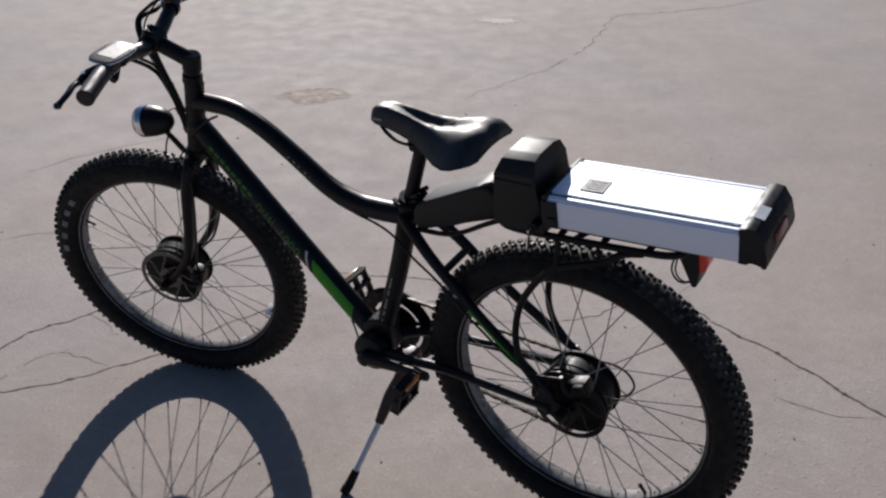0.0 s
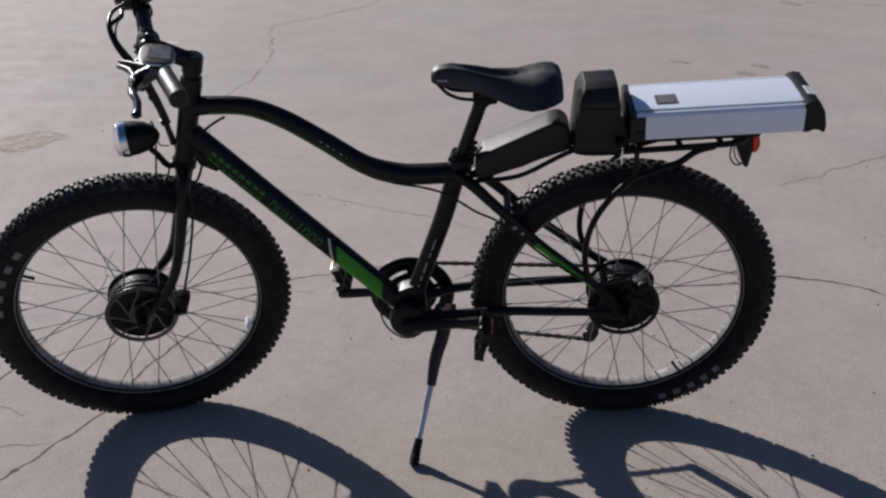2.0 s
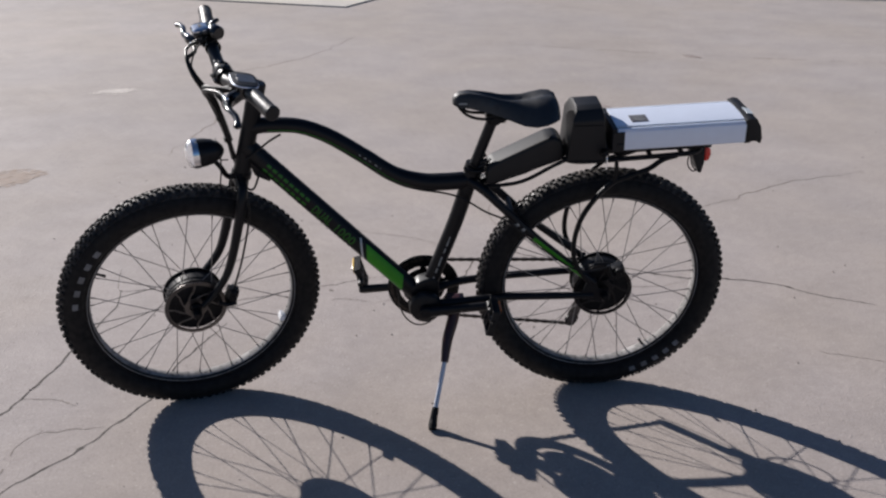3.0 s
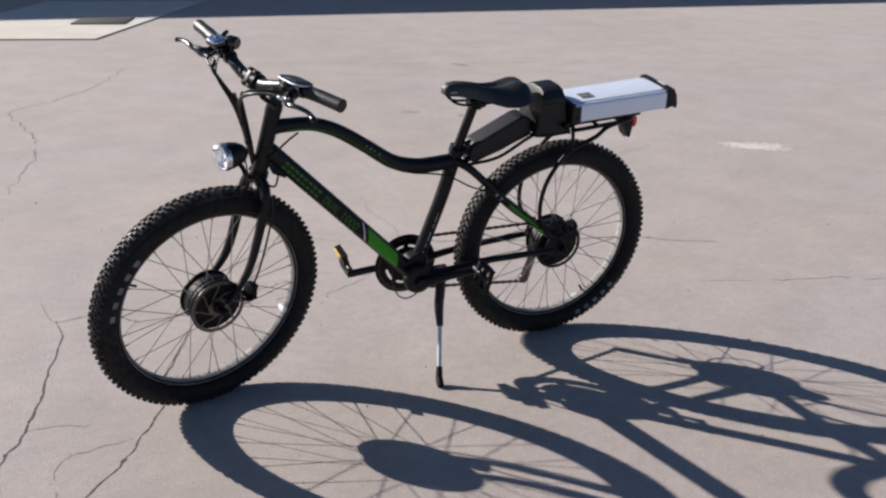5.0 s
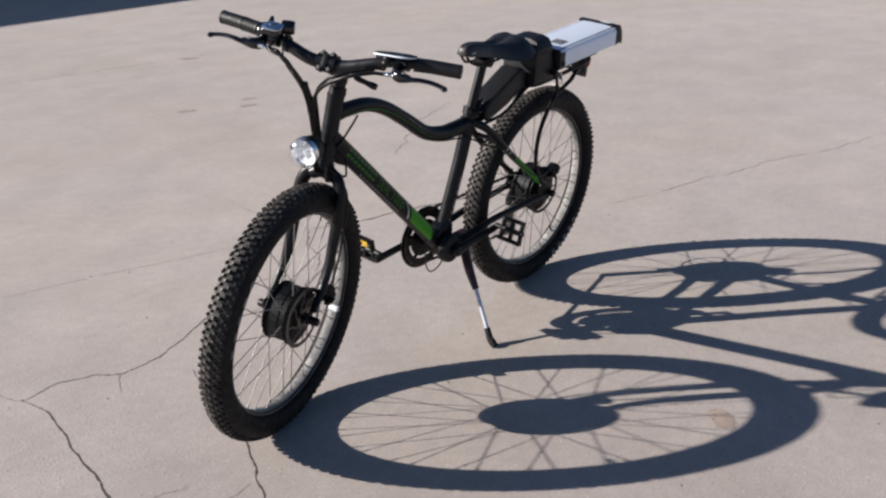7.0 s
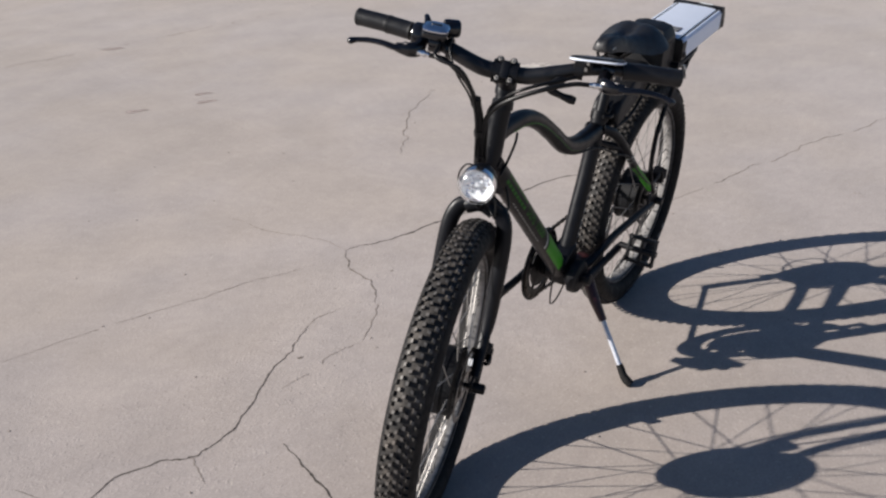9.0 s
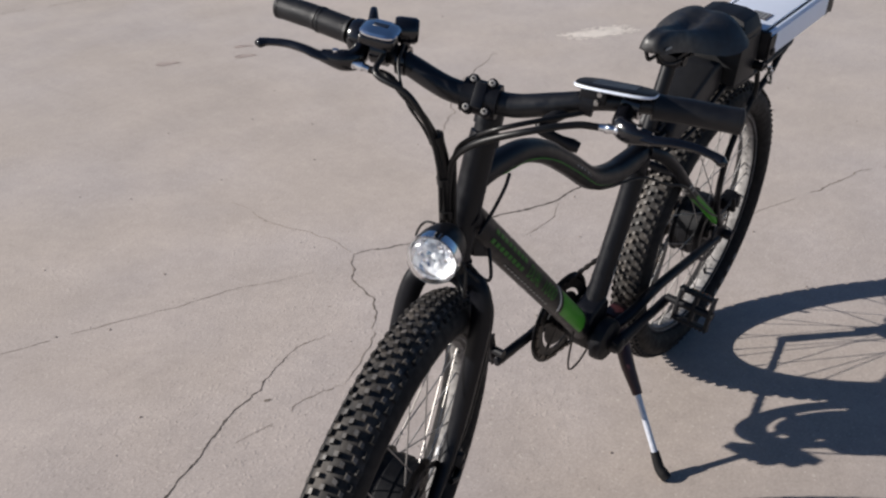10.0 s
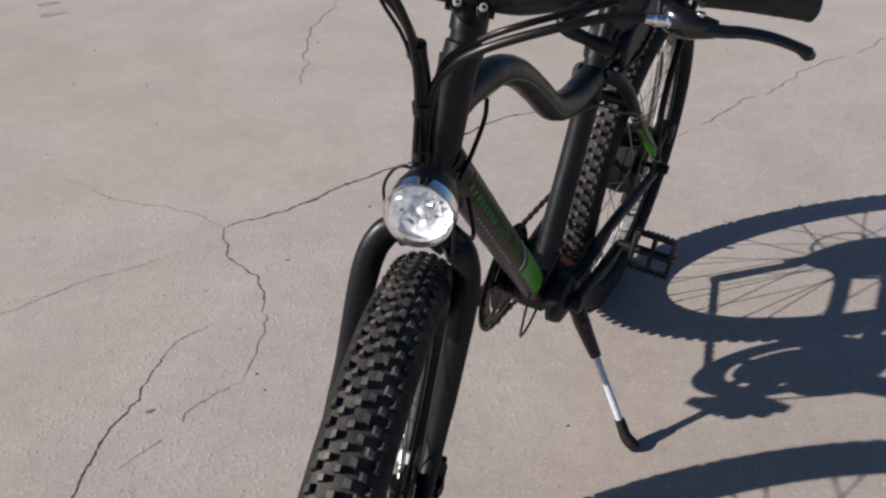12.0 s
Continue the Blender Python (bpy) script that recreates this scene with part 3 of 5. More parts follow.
bm = bmesh.new()
tube(bm, [(0.484, 0, 0.312), (0.440, 0, 0.438), (0.398, 0, 0.560), (0.362, 0, 0.690)], [0.0215, 0.0205, 0.0205, 0.0205], 24, 5)
part("seat_tube", bm, PAINT, frame_part, "black seat tube")
for k in range(7):          # faint print up the seat tube
    f = k / 7
    bm = bmesh.new()
    c = Vector((0.462, 0, 0.375)).lerp(Vector((0.412, 0, 0.518)), f)
    ax = Vector((-0.050, 0, 0.143)).normalized()
    fr = Vector((ax.z, 0, -ax.x))
    ring = []
    for i in range(4):
        a = -0.02 + 0.17 * i / 3
        o = Vector((0, 1, 0)) * (0.0215 * math.cos(a)) + fr * (0.0215 * math.sin(a))
        ring.append((bm.verts.new(c + o), bm.verts.new(c + o + ax * (0.008 + 0.006 * (k % 3)))))
    for p, q in zip(ring, ring[1:]):
        bm.faces.new((p[0], p[1], q[1], q[0]))
    part("small_print_bar", bm, GREY_INK, frame_part, "small grey print bar")


def stay_decal(p, q, r0, r1):
    """A strip laid on the left seat stay, from its outer flank round to its front underside."""
    bm = bmesh.new()
    p, q = Vector(p), Vector(q)
    d = (q - p).normalized()
    low = Vector((-d.z, 0, d.x))
    outer = low.cross(d).normalized()
    if outer.y < 0:
        outer = -outer
    rows = []
    for i in range(9):
        c, r = p.lerp(q, i / 8), r0 + (r1 - r0) * i / 8
        c = c + outer * (0.0006 * math.sin(math.pi * i / 8))
        rows.append([bm.verts.new(c + outer * (r * math.cos(w)) + low * (r * math.sin(w))) for w in [radians(-12 + 16 * k) for k in range(9)]])
    for a, b in zip(rows, rows[1:]):
        for k in range(8):
            bm.faces.new((a[k], a[k + 1], b[k + 1], b[k]))
    return bm


for s in (1, -1):
    bm = bmesh.new()
    tube(bm, [(0.372, 0.014 * s, 0.668), (0.335, 0.034 * s, 0.648), (0.285, 0.047 * s, 0.603), (0.200, 0.053 * s, 0.520), (0.110, 0.060 * s, 0.445), (0.030, 0.066 * s, 0.380)], [0.013, 0.0125, 0.0115, 0.0105, 0.010, 0.009], 16, 6)
    part("seat_stay", bm, PAINT, frame_part, "black seat stay")
    if s > 0:                # decals on the stay's outer and lower face
        part("green_band", stay_decal((0.200, 0.0532, 0.520), (0.055, 0.0644, 0.400), 0.0112, 0.0104), GREEN, frame_part, "green band on the seat stay")
        for q in (0.0, 0.016):
            part("white_band", stay_decal((0.232 + q, 0.0522, 0.5492 + q * 0.93), (0.226 + q, 0.0525, 0.5435 + q * 0.93), 0.0119, 0.0119), GREY_INK, frame_part, "thin white band on the seat stay")
    bm = bmesh.new()
    tube(bm, [(0.470, 0.028 * s, 0.304), (0.430, 0.045 * s, 0.313), (0.380, 0.052 * s, 0.323), (0.280, 0.054 * s, 0.334), (0.150, 0.061 * s, 0.338), (0.030, 0.067 * s, 0.340)], [0.014, 0.0125, 0.0115, 0.0105, 0.0105, 0.009], 16, 6)
    part("chain_stay", bm, PAINT, frame_part, "black chain stay")
    bm = bmesh.new()
    slab(bm, [(0.060, 0.328), (0.062, 0.352), (0.046, 0.395), (0.030, 0.398), (0.018, 0.362), (-0.012, 0.358), (-0.016, 0.332), (0.006, 0.318)], 0.0625 * s, 0.0695 * s, 0.0015, 1)
    part("dropout", bm, PAINT, frame_part, "black rear dropout plate")
bm = bmesh.new()
tube(bm, [(0.262, -0.046, 0.585), (0.262, 0.046, 0.585)], 0.008, 12, curve=False)
part("stay_bridge", bm, PAINT, frame_part)
bm = bmesh.new()
slab(bm, [(0.915, 0.690), (0.878, 0.672), (0.872, 0.690), (0.905, 0.735), (0.935, 0.745)], -0.012, 0.012, 0.004)
part("head_gusset", bm, PAINT, frame_part)
# small unreadable white print on the top tube's flank
for k in range(9):
    f = 0.42 + 0.022 * k
    path = spline([(u, 0.0198, w + 0.004) for u, _, w in TT[1:]], 40)
    i = int(f * (len(path) - 1))
    p, q = path[i], path[i + 2 + k % 2]
    bm = bmesh.new()
    bm.faces.new([bm.verts.new(x) for x in (p + Vector((0, 0, 0.0016)), q + Vector((0, 0, 0.0016)), q + Vector((0, 0.0006, -0.0014)), p + Vector((0, 0.0006, -0.0014)))])
    part("small_print_bar", bm, GREY_INK, frame_part, "small grey print bar", smooth=False)
# thin green line on the top tube's flanks
for s in (1, -1):
    bm = bmesh.new()
    path = spline([(u, 0.0195 * s, w - 0.007) for u, _, w in TT[1:]], 8)
    for p, q in zip(path, path[1:]):
        a = [bm.verts.new(p + Vector((0, 0.0006 * s, 0.0012))), bm.verts.new(q + Vector((0, 0.0006 * s, 0.0012))), bm.verts.new(q + Vector((0, 0.0006 * s, -0.0012))), bm.verts.new(p + Vector((0, 0.0006 * s, -0.0012)))]
        bm.faces.new(a)
    bmesh.ops.remove_doubles(bm, verts=bm.verts[:], dist=1e-6)
    part("green_pinstripe", bm, GREEN_INK, frame_part, "thin green line along the top tube", smooth=False)

# ---- fork
bm = bmesh.new()
tube(bm, [F(0, 0, 0.684), F(0, 0, 0.700)], 0.0255, 24, curve=False)
tube(bm, [F(0, -0.030, 0.668), F(0, 0, 0.682), F(0, 0.030, 0.668)], [0.016, 0.0205, 0.016], 18, 6)
fork = part("fork", bm, PAINT, bike, "black fork with curved blades", m=STEER)
for s in (1, -1):
    bm = bmesh.new()
    tube(bm, [F(0.0, 0.022 * s, 0.679), F(0.0, 0.047 * s, 0.662), F(0.0, 0.0600 * s, 0.615), F(0.0, 0.0620 * s, 0.50), F(0.008, 0.0625 * s, 0.430), F(0.034, 0.0640 * s, 0.379), F(0.056, 0.065 * s, 0.352)],
         [0.017, 0.0175, 0.0172, 0.0155, 0.0135, 0.0115, 0.010], 18, 6, squash=0.76)
    part("fork_blade", bm, PAINT, fork, "black fork blade")
    bm = bmesh.new()
    slab(bm, [(FRONT_HUB.x - 0.012, 0.358), (FRONT_HUB.x + 0.012, 0.358), (FRONT_HUB.x + 0.014, 0.332), (FRONT_HUB.x - 0.014, 0.332)], 0.0612 * s, 0.068 * s, 0.0015, 1)
    part("dropout", bm, PAINT, fork)


def caliper(m, parent):
    """Disc brake caliper: split body, arm and barrel."""
    bm = bmesh.new()
    block(bm, (0.044, 0.030, 0.030), m, 0.006)
    block(bm, (0.022, 0.040, 0.018), m @ Matrix.Translation((-0.008, 0.004, 0.004)), 0.004)
    tube(bm, [m @ Vector((0.012, 0.018, -0.012)), m @ Vector((0.020, 0.022, 0.010)), m @ Vector((0.018, 0.020, 0.034))], [0.007, 0.006, 0.005], 10)
    lathe(bm, [(0.0, 0.026), (0.008, 0.026), (0.010, 0.022), (0.010, 0.010)], 16, m=m)
    return part("brake_caliper", bm, MATT, parent, "black disc brake caliper")


caliper(Matrix.Translation(F(-0.018, 0.058, 0.368)) @ Matrix.Rotation(radians(70), 4, "Y"), fork)
caliper(Matrix.Translation((-0.030, 0.052, 0.410)) @ Matrix.Rotation(radians(20), 4, "Y"), frame_part)

# ---- stem and handlebar
bm = bmesh.new()
tube(bm, [HEAD_TOP - AXIS * 0.001, HEAD_TOP + AXIS * 0.016, HEAD_TOP + AXIS * 0.018], [0.0225, 0.0215, 0.018], 24, curve=False)
tube(bm, [HEAD_TOP + AXIS * 0.014, HEAD_TOP + AXIS * 0.062], 0.0178, 24, curve=False)
tube(bm, [HEAD_TOP + AXIS * 0.028, HEAD_TOP + AXIS * 0.060, HEAD_TOP + AXIS * 0.065], [0.0205, 0.0205, 0.0175], 24, curve=False)
stem = part("stem", bm, PAINT, bike, "black stem rising forward to the bar clamp", m=BAR_TURN)
CLAMP = F(0.087, 0, 0.968)
bm = bmesh.new()
tube(bm, [HEAD_TOP + AXIS * 0.048, CLAMP], [0.0175, 0.0165], 20, curve=False)
lathe(bm, [(0.0162, 0.024), (0.0225, 0.024), (0.0225, -0.024), (0.0162, -0.024)], 28, True, m=Matrix.Translation(CLAMP))
part("stem_arm", bm, PAINT, stem)
reach_dir = (CLAMP - (HEAD_TOP + AXIS * 0.048)).normalized()
plate_up = Vector((-reach_dir.z, 0, reach_dir.x))
bm = bmesh.new()
for sv in (-1, 1):
    for sw in (-1, 1):
        at = CLAMP + plate_up * (0.0185 * sw) + Vector((0, 0.0125 * sv, 0))
        tube(bm, [at + reach_dir * 0.002, at + reach_dir * 0.016, at + reach_dir * 0.018], [0.0072, 0.0072, 0.005], 14, curve=False)
block(bm, (0.006, 0.016, 0.034), aim(CLAMP + reach_dir * 0.0205, reach_dir), 0.0025)
part("bar_clamp_plate", bm, PAINT, stem)
for sv in (-1, 1):
    for sw in (-1, 1):
        bm = bmesh.new()
        at = CLAMP + reach_dir * 0.018 + plate_up * (0.0185 * sw) + Vector((0, 0.0125 * sv, 0))
        tube(bm, [at - reach_dir * 0.002, at + reach_dir * 0.004, at + reach_dir * 0.005], [0.0042, 0.0042, 0.0034], 14, curve=False)
        bolt = part("clamp_bolt", bm, RIM_IN, stem, "small bright clamp bolt")
        bm = bmesh.new()
        tube(bm, [at + reach_dir * 0.0046, at + reach_dir * 0.0054], 0.0019, 6, curve=False)
        part("hex_socket", bm, MATT, bolt)
BAR = [(0.087, 0.0, 0.968), (0.089, 0.045, 0.970), (0.092, 0.095, 0.986), (0.092, 0.140, 1.001), (0.087, 0.190, 1.008), (0.079, 0.250, 1.011), (0.069, 0.316, 1.011)]


def bar_point(v):
    for (a0, v0, w0), (a1, v1, w1) in zip(BAR, BAR[1:]):
        if abs(v) <= v1 or v1 == BAR[-1][1]:
            t = (abs(v) - v0) / (v1 - v0)
            return F(a0 + (a1 - a0) * t, v, w0 + (w1 - w0) * t)


bm = bmesh.new()
tube(bm, [F(a, -min(v, 0.292), w) for a, v, w in BAR[:0:-1]] + [F(a, v, w) for a, v, w in BAR], [0.011, 0.011, 0.0112, 0.0125, 0.0148, 0.0158, 0.0158, 0.0158, 0.0148, 0.0125, 0.0112, 0.011, 0.011], 20, 6)
bar = part("handlebar", bm, BAR_PAINT, bike, "black wide handlebar with grips and levers", m=BAR_TURN)


def grip(v0, v1, r):
    bm = bmesh.new()
    pts = [bar_point(v0 + (v1 - v0) * k / 16) for k in range(17)]
    rad = [r * (1.0 if k % 2 else 0.985) for k in range(17)]
    rad[0] = r * 1.03
    tube(bm, pts, rad, 24, curve=False)
    e = pts[-1]
    dd = (pts[-1] - pts[-2]).normalized()
    tube(bm, [e - dd * 0.001, e + dd * 0.003, e + dd * 0.0055], [r * 1.03, r * 1.03, r * 0.85], 24, curve=False)
    return part("grip", bm, GRIP, bar, "black ribbed rubber grip")


grip(0.212, 0.316, 0.0165)
grip(-0.238, -0.296, 0.0165)
grip(-0.190, -0.233, 0.0172)


def brake_lever(s):
    v0 = 0.189 if s > 0 else -0.172
    c = bar_point(v0)
    bm = bmesh.new()
    lathe(bm, [(0.0115, 0.012), (0.0175, 0.012), (0.0175, -0.012), (0.0115, -0.012)], 24, True, m=Matrix.Translation(c) @ Matrix.Rotation(0.2 * -s, 4, "Z"))
    body = [c + Vector((0.010, -0.006 * s, -0.006)), c + Vector((0.034, -0.006 * s, -0.016)), c + Vector((0.047, 0.008 * s, -0.017)), c + Vector((0.052, 0.034 * s, -0.015))]
    tube(bm, body, [0.013, 0.0155, 0.0145, 0.0085], 16, 5, squash=0.85)
    lever = part("brake_lever", bm, GLOSS, bar, "black two-finger brake lever")
    bm = bmesh.new()
    tube(bm, [c + Vector((0.047, 0.006 * s, -0.017)), c + Vector((0.054, 0.036 * s, -0.015)), c + Vector((0.053, 0.058 * s, -0.012)), c + Vector((0.049, 0.084 * s, -0.013)), c + Vector((0.051, 0.108 * s, -0.016)), c + Vector((0.054, 0.119 * s, -0.019)), c + Vector((0.055, 0.125 * s, -0.020))],
         [0.0070, 0.0060, 0.0054, 0.0052, 0.0050, 0.0068, 0.0030], 12, 6, squash=1.35)
    part("lever_blade", bm, GLOSS, lever, "curved black lever blade")
    bm = bmesh.new()
    a = c + Vector((0.045, -0.004 * s, -0.018))
    dirv = Vector((0.10, -1.0 * s, -0.05)).normalized()
    tube(bm, [a, a + dirv * 0.006, a + dirv * 0.008, a + dirv * 0.018, a + dirv * 0.020, a + dirv * 0.028], [0.0068, 0.0068, 0.0052, 0.0066, 0.0052, 0.0045], 14, curve=False)
    part("cable_adjuster", bm, CHROME, lever, "bright ribbed cable adjuster")
    bm = bmesh.new()
    q = c + Vector((0.050, 0.016 * s, -0.008))
    tube(bm, [q, q + Vector((0, 0, 0.005))], 0.0042, 12, curve=False)
    part("pivot_screw", bm, CHROME, lever, "small bright pivot screw")
    return a + dirv * 0.027, dirv


left_end, left_dir = brake_lever(1)
right_end, right_dir = brake_lever(-1)

def dish(bm, m, a, b, prof, seg=40):
    """A flat body with a rounded-oblong plan: (scale, height) rings from the underside up."""
    rings = []
    for s, z in prof:
        if s == 0:
            rings.append([bm.verts.new(m @ Vector((0, 0, z)))] * seg)
        else:
            ring = []
            for k in range(seg):
                c, d = math.cos(2 * math.pi * k / seg), math.sin(2 * math.pi * k / seg)
                ring.append(bm.verts.new(m @ Vector((a * s * math.copysign(abs(c) ** 0.6, c), b * s * math.copysign(abs(d) ** 0.6, d), z))))
            rings.append(ring)
    for p, q in zip(rings, rings[1:]):
        for k in range(seg):
            corner = []
            for v in (p[k], p[(k + 1) % seg], q[(k + 1) % seg], q[k]):
                if v not in corner:
                    corner.append(v)
            bm.faces.new(corner)
    return bm


# display on the left, gauge and horn button on the right
c = bar_point(0.150)
tilt = Matrix.Translation(c + Vector((-0.005, 0.014, 0.019))) @ Matrix.Rotation(radians(-13), 4, "Y") @ Matrix.Rotation(radians(5), 4, "X") @ Matrix.Rotation(radians(-8), 4, "Z")
bm = bmesh.new()
dish(bm, tilt, 0.030, 0.051, [(0.0, -0.0052), (0.72, -0.0050), (0.93, -0.0034), (1.0, 0.0), (0.99, 0.0022), (0.0, 0.0024)])
block(bm, (0.026, 0.034, 0.018), Matrix.Translation(c + Vector((0.004, -0.010, 0.010))), 0.004)
lathe(bm, [(0.0125, 0.008), (0.0185, 0.008), (0.0185, -0.008), (0.0125, -0.008)], 20, True, m=Matrix.Translation(bar_point(0.135)))
display = part("display", bm, PLASTIC, bar, "flat rounded handlebar display")
bm = bmesh.new()
dish(bm, tilt, 0.0292, 0.0502, [(0.0, 0.0020), (1.0, 0.0020), (1.0, 0.0034), (0.95, 0.0044), (0.0, 0.0048)])
part("display_cover", bm, PLASTIC, display, "matt black display cover")
bm = bmesh.new()
block(bm, (0.040, 0.054, 0.001), tilt @ Matrix.Translation((-0.003, 0, 0.0049)), 0.0003, 1)
part("screen", bm, SCREEN, display, "dark glossy screen")
bm = bmesh.new()
dish(bm, tilt, 0.0306, 0.0517, [(0.90, -0.0030), (1.0, -0.0012), (1.0, 0.0010), (0.975, 0.0018)])
part("display_rim", bm, SILVER, display, "pale silver rim")
for k in range(2):
    bm = bmesh.new()
    q = c + Vector((0.018, -0.004 + 0.002 * k, 0.006 + 0.012 * k))
    tube(bm, [q, q + Vector((0.006, 0, 0))], 0.0030, 12, curve=False)
    part("mount_screw", bm, STEEL, display, "small bright mount screw")
c = bar_point(-0.138) + Vector((0.008, 0, 0))
bm = bmesh.new()
block(bm, (0.038, 0.048, 0.017), Matrix.Translation(c + Vector((0.016, 0, 0.024))) @ Matrix.Rotation(radians(9), 4, "Y"), 0.007, 3)
lathe(bm, [(0.0125, 0.011), (0.0195, 0.011), (0.0195, -0.011), (0.0125, -0.011)], 20, True, m=Matrix.Translation(c))
gauge = part("battery_gauge", bm, GLOSS, bar, "black battery gauge with a silver face")
bm = bmesh.new()
dish(bm, Matrix.Translation(c + Vector((0.016, 0, 0.0330))) @ Matrix.Rotation(radians(9), 4, "Y"), 0.020, 0.025, [(0.0, -0.001), (1.0, -0.001), (1.0, 0.001), (0.88, 0.004), (0.5, 0.0055), (0.0, 0.006)])
part("gauge_face", bm, CHROME, gauge, "shiny silver gauge face")
bm = bmesh.new()
block(bm, (0.008, 0.020, 0.0016), Matrix.Translation(c + Vector((0.015, 0, 0.0388))) @ Matrix.Rotation(radians(9), 4, "Y"), 0.0006, 1)
part("gauge_window", bm, SCREEN, gauge)
c = bar_point(-0.172)
bm = bmesh.new()
lathe(bm, [(0.0125, 0.015), (0.0200, 0.015), (0.0225, 0.010), (0.0225, -0.009), (0.0195, -0.014), (0.0125, -0.014)], 28, True, m=Matrix.Translation(c))
block(bm, (0.024, 0.022, 0.022), Matrix.Translation(c + Vector((0.012, 0.006, -0.014))), 0.006, 2)
part("shifter_drum", bm, GLOSS, bar, "round black gear shifter drum")
c = bar_point(-0.110)
bm = bmesh.new()
lathe(bm, [(0.0, 0.016), (0.014, 0.016), (0.0170, 0.012), (0.0170, -0.010), (0.0150, -0.015), (0.0, -0.016)], 28, m=Matrix.Translation(c + Vector((-0.012, -0.005, 0.036))) @ Matrix.Rotation(0.35, 4, "Z"))
lathe(bm, [(0.0145, 0.006), (0.0195, 0.006), (0.0195, -0.006), (0.0145, -0.006)], 20, True, m=Matrix.Translation(c))
block(bm, (0.012, 0.012, 0.018), Matrix.Translation(c + Vector((-0.006, -0.002, 0.018))), 0.003)
part("horn", bm, GLOSS, bar, "small round black horn")
c = bar_point(-0.158)
bm = bmesh.new()
tube(bm, [c + Vector((0.0, 0, 0.012)), c + Vector((-0.006, -0.002, 0.022)), c + Vector((-0.016, -0.006, 0.030)), c + Vector((-0.026, -0.010, 0.032))], [0.009, 0.008, 0.006, 0.005], 12, 5)
part("shift_lever", bm, GLOSS, bar, "black thumb shift lever")
UNTURN = BAR_TURN.inverted()


def in_bar(u, v, w):
    """A point of the bicycle in the turned handlebar's own frame."""
    return UNTURN @ Vector((u, v, w))


bm = bmesh.new()
tube(bm, [bar_point(0.112) + Vector((0.0, 0.002, -0.008)), in_bar(0.962, 0.128, 0.958), in_bar(0.950, 0.148, 0.944), in_bar(0.942, 0.163, 0.938), in_bar(0.938, 0.172, 0.935)], [0.0085, 0.0075, 0.0060, 0.0085, 0.0070], 14, 5)
part("throttle_lever", bm, PLASTIC, bar, "small black thumb throttle")


def cable(name, pts, r, parent, m=None, label="black cable", mat_=None):
    bm = bmesh.new()
    tube(bm, pts, r, 10, 8)
    return part(name, bm, mat_ or CABLE, parent, label, m=m)


cable("brake_cable", [left_end, left_end + left_dir * 0.03 + Vector((0.004, 0, -0.001)), in_bar(0.992, 0.125, 0.960), in_bar(1.004, 0.064, 0.928), in_bar(0.995, 0.022, 0.888), in_bar(0.984, 0.008, 0.840), in_bar(0.973, 0.002, 0.785), in_bar(0.966, 0.002, 0.735)], 0.0046, bar)
cable("control_cable", [bar_point(0.135) + Vector((0.012, 0, -0.010)), in_bar(0.995, 0.105, 0.962), in_bar(0.999, 0.058, 0.934), in_bar(0.988, 0.020, 0.896), in_bar(0.978, 0.012, 0.845), in_bar(0.968, 0.008, 0.785), in_bar(0.962, 0.006, 0.740)], 0.0034, bar)
cable("brake_cable", [right_end, right_end + right_dir * 0.028, in_bar(1.052, -0.022, 0.985), in_bar(1.036, -0.002, 0.956), in_bar(1.010, 0.002, 0.915), in_bar(0.990, 0.004, 0.868), in_bar(0.972, -0.002, 0.785), in_bar(0.958, -0.004, 0.715)], 0.0048, bar)
cable("control_cable", [bar_point(-0.14) + Vector((0.034, 0.012, 0.004)), in_bar(1.058, -0.060, 1.000), in_bar(1.052, -0.014, 0.986), in_bar(1.038, 0.004, 0.952), in_bar(1.014, 0.004, 0.905), in_bar(0.994, 0.000, 0.850), in_bar(0.976, -0.008, 0.780), in_bar(0.962, -0.012, 0.710)], 0.0040, bar)
cable("control_cable", [bar_point(-0.108) + Vector((0.012, 0.0, 0.028)), in_bar(1.030, -0.048, 1.006), in_bar(1.044, -0.022, 0.972), in_bar(1.030, -0.004, 0.936), in_bar(1.008, 0.000, 0.896)], 0.0020, bar, label="thin black wire")
cable("cable_sleeve", [in_bar(1.010, 0.002, 0.922), in_bar(0.992, 0.003, 0.872), in_bar(0.980, -0.001, 0.825), in_bar(0.971, -0.003, 0.782)], 0.0085, bar, label="black sleeve round the cable bundle")
for u, v, w in ((1.008, 0.002, 0.916), (0.985, 0.001, 0.845), (0.972, -0.002, 0.787)):
    bm = bmesh.new()
    tube(bm, [in_bar(u, v, w - 0.006), in_bar(u + 0.003, v, w + 0.006)], 0.0104, 12, curve=False)
    part("cable_tie", bm, CABLE, bar, "black tie round the cables")
cable("front_brake_hose", [F(0.018, 0.020, 0.70), F(0.006, 0.050, 0.675), F(-0.020, 0.070, 0.62), F(-0.024, 0.074, 0.50), F(-0.020, 0.072, 0.42), F(-0.020, 0.064, 0.385)], 0.0028, fork)
cable("motor_lead", [F(0.010, -0.03, 0.70), F(-0.006, -0.068, 0.64), F(-0.012, -0.076, 0.50), F(0.010, -0.078, 0.39), F(0.045, -0.078, 0.345)], 0.0032, fork)
cable("frame_cable", [(0.930, 0.026, 0.742), (0.905, 0.026, 0.762), (0.868, 0.022, 0.790), (0.842, 0.012, 0.802)], 0.0028, frame_part)
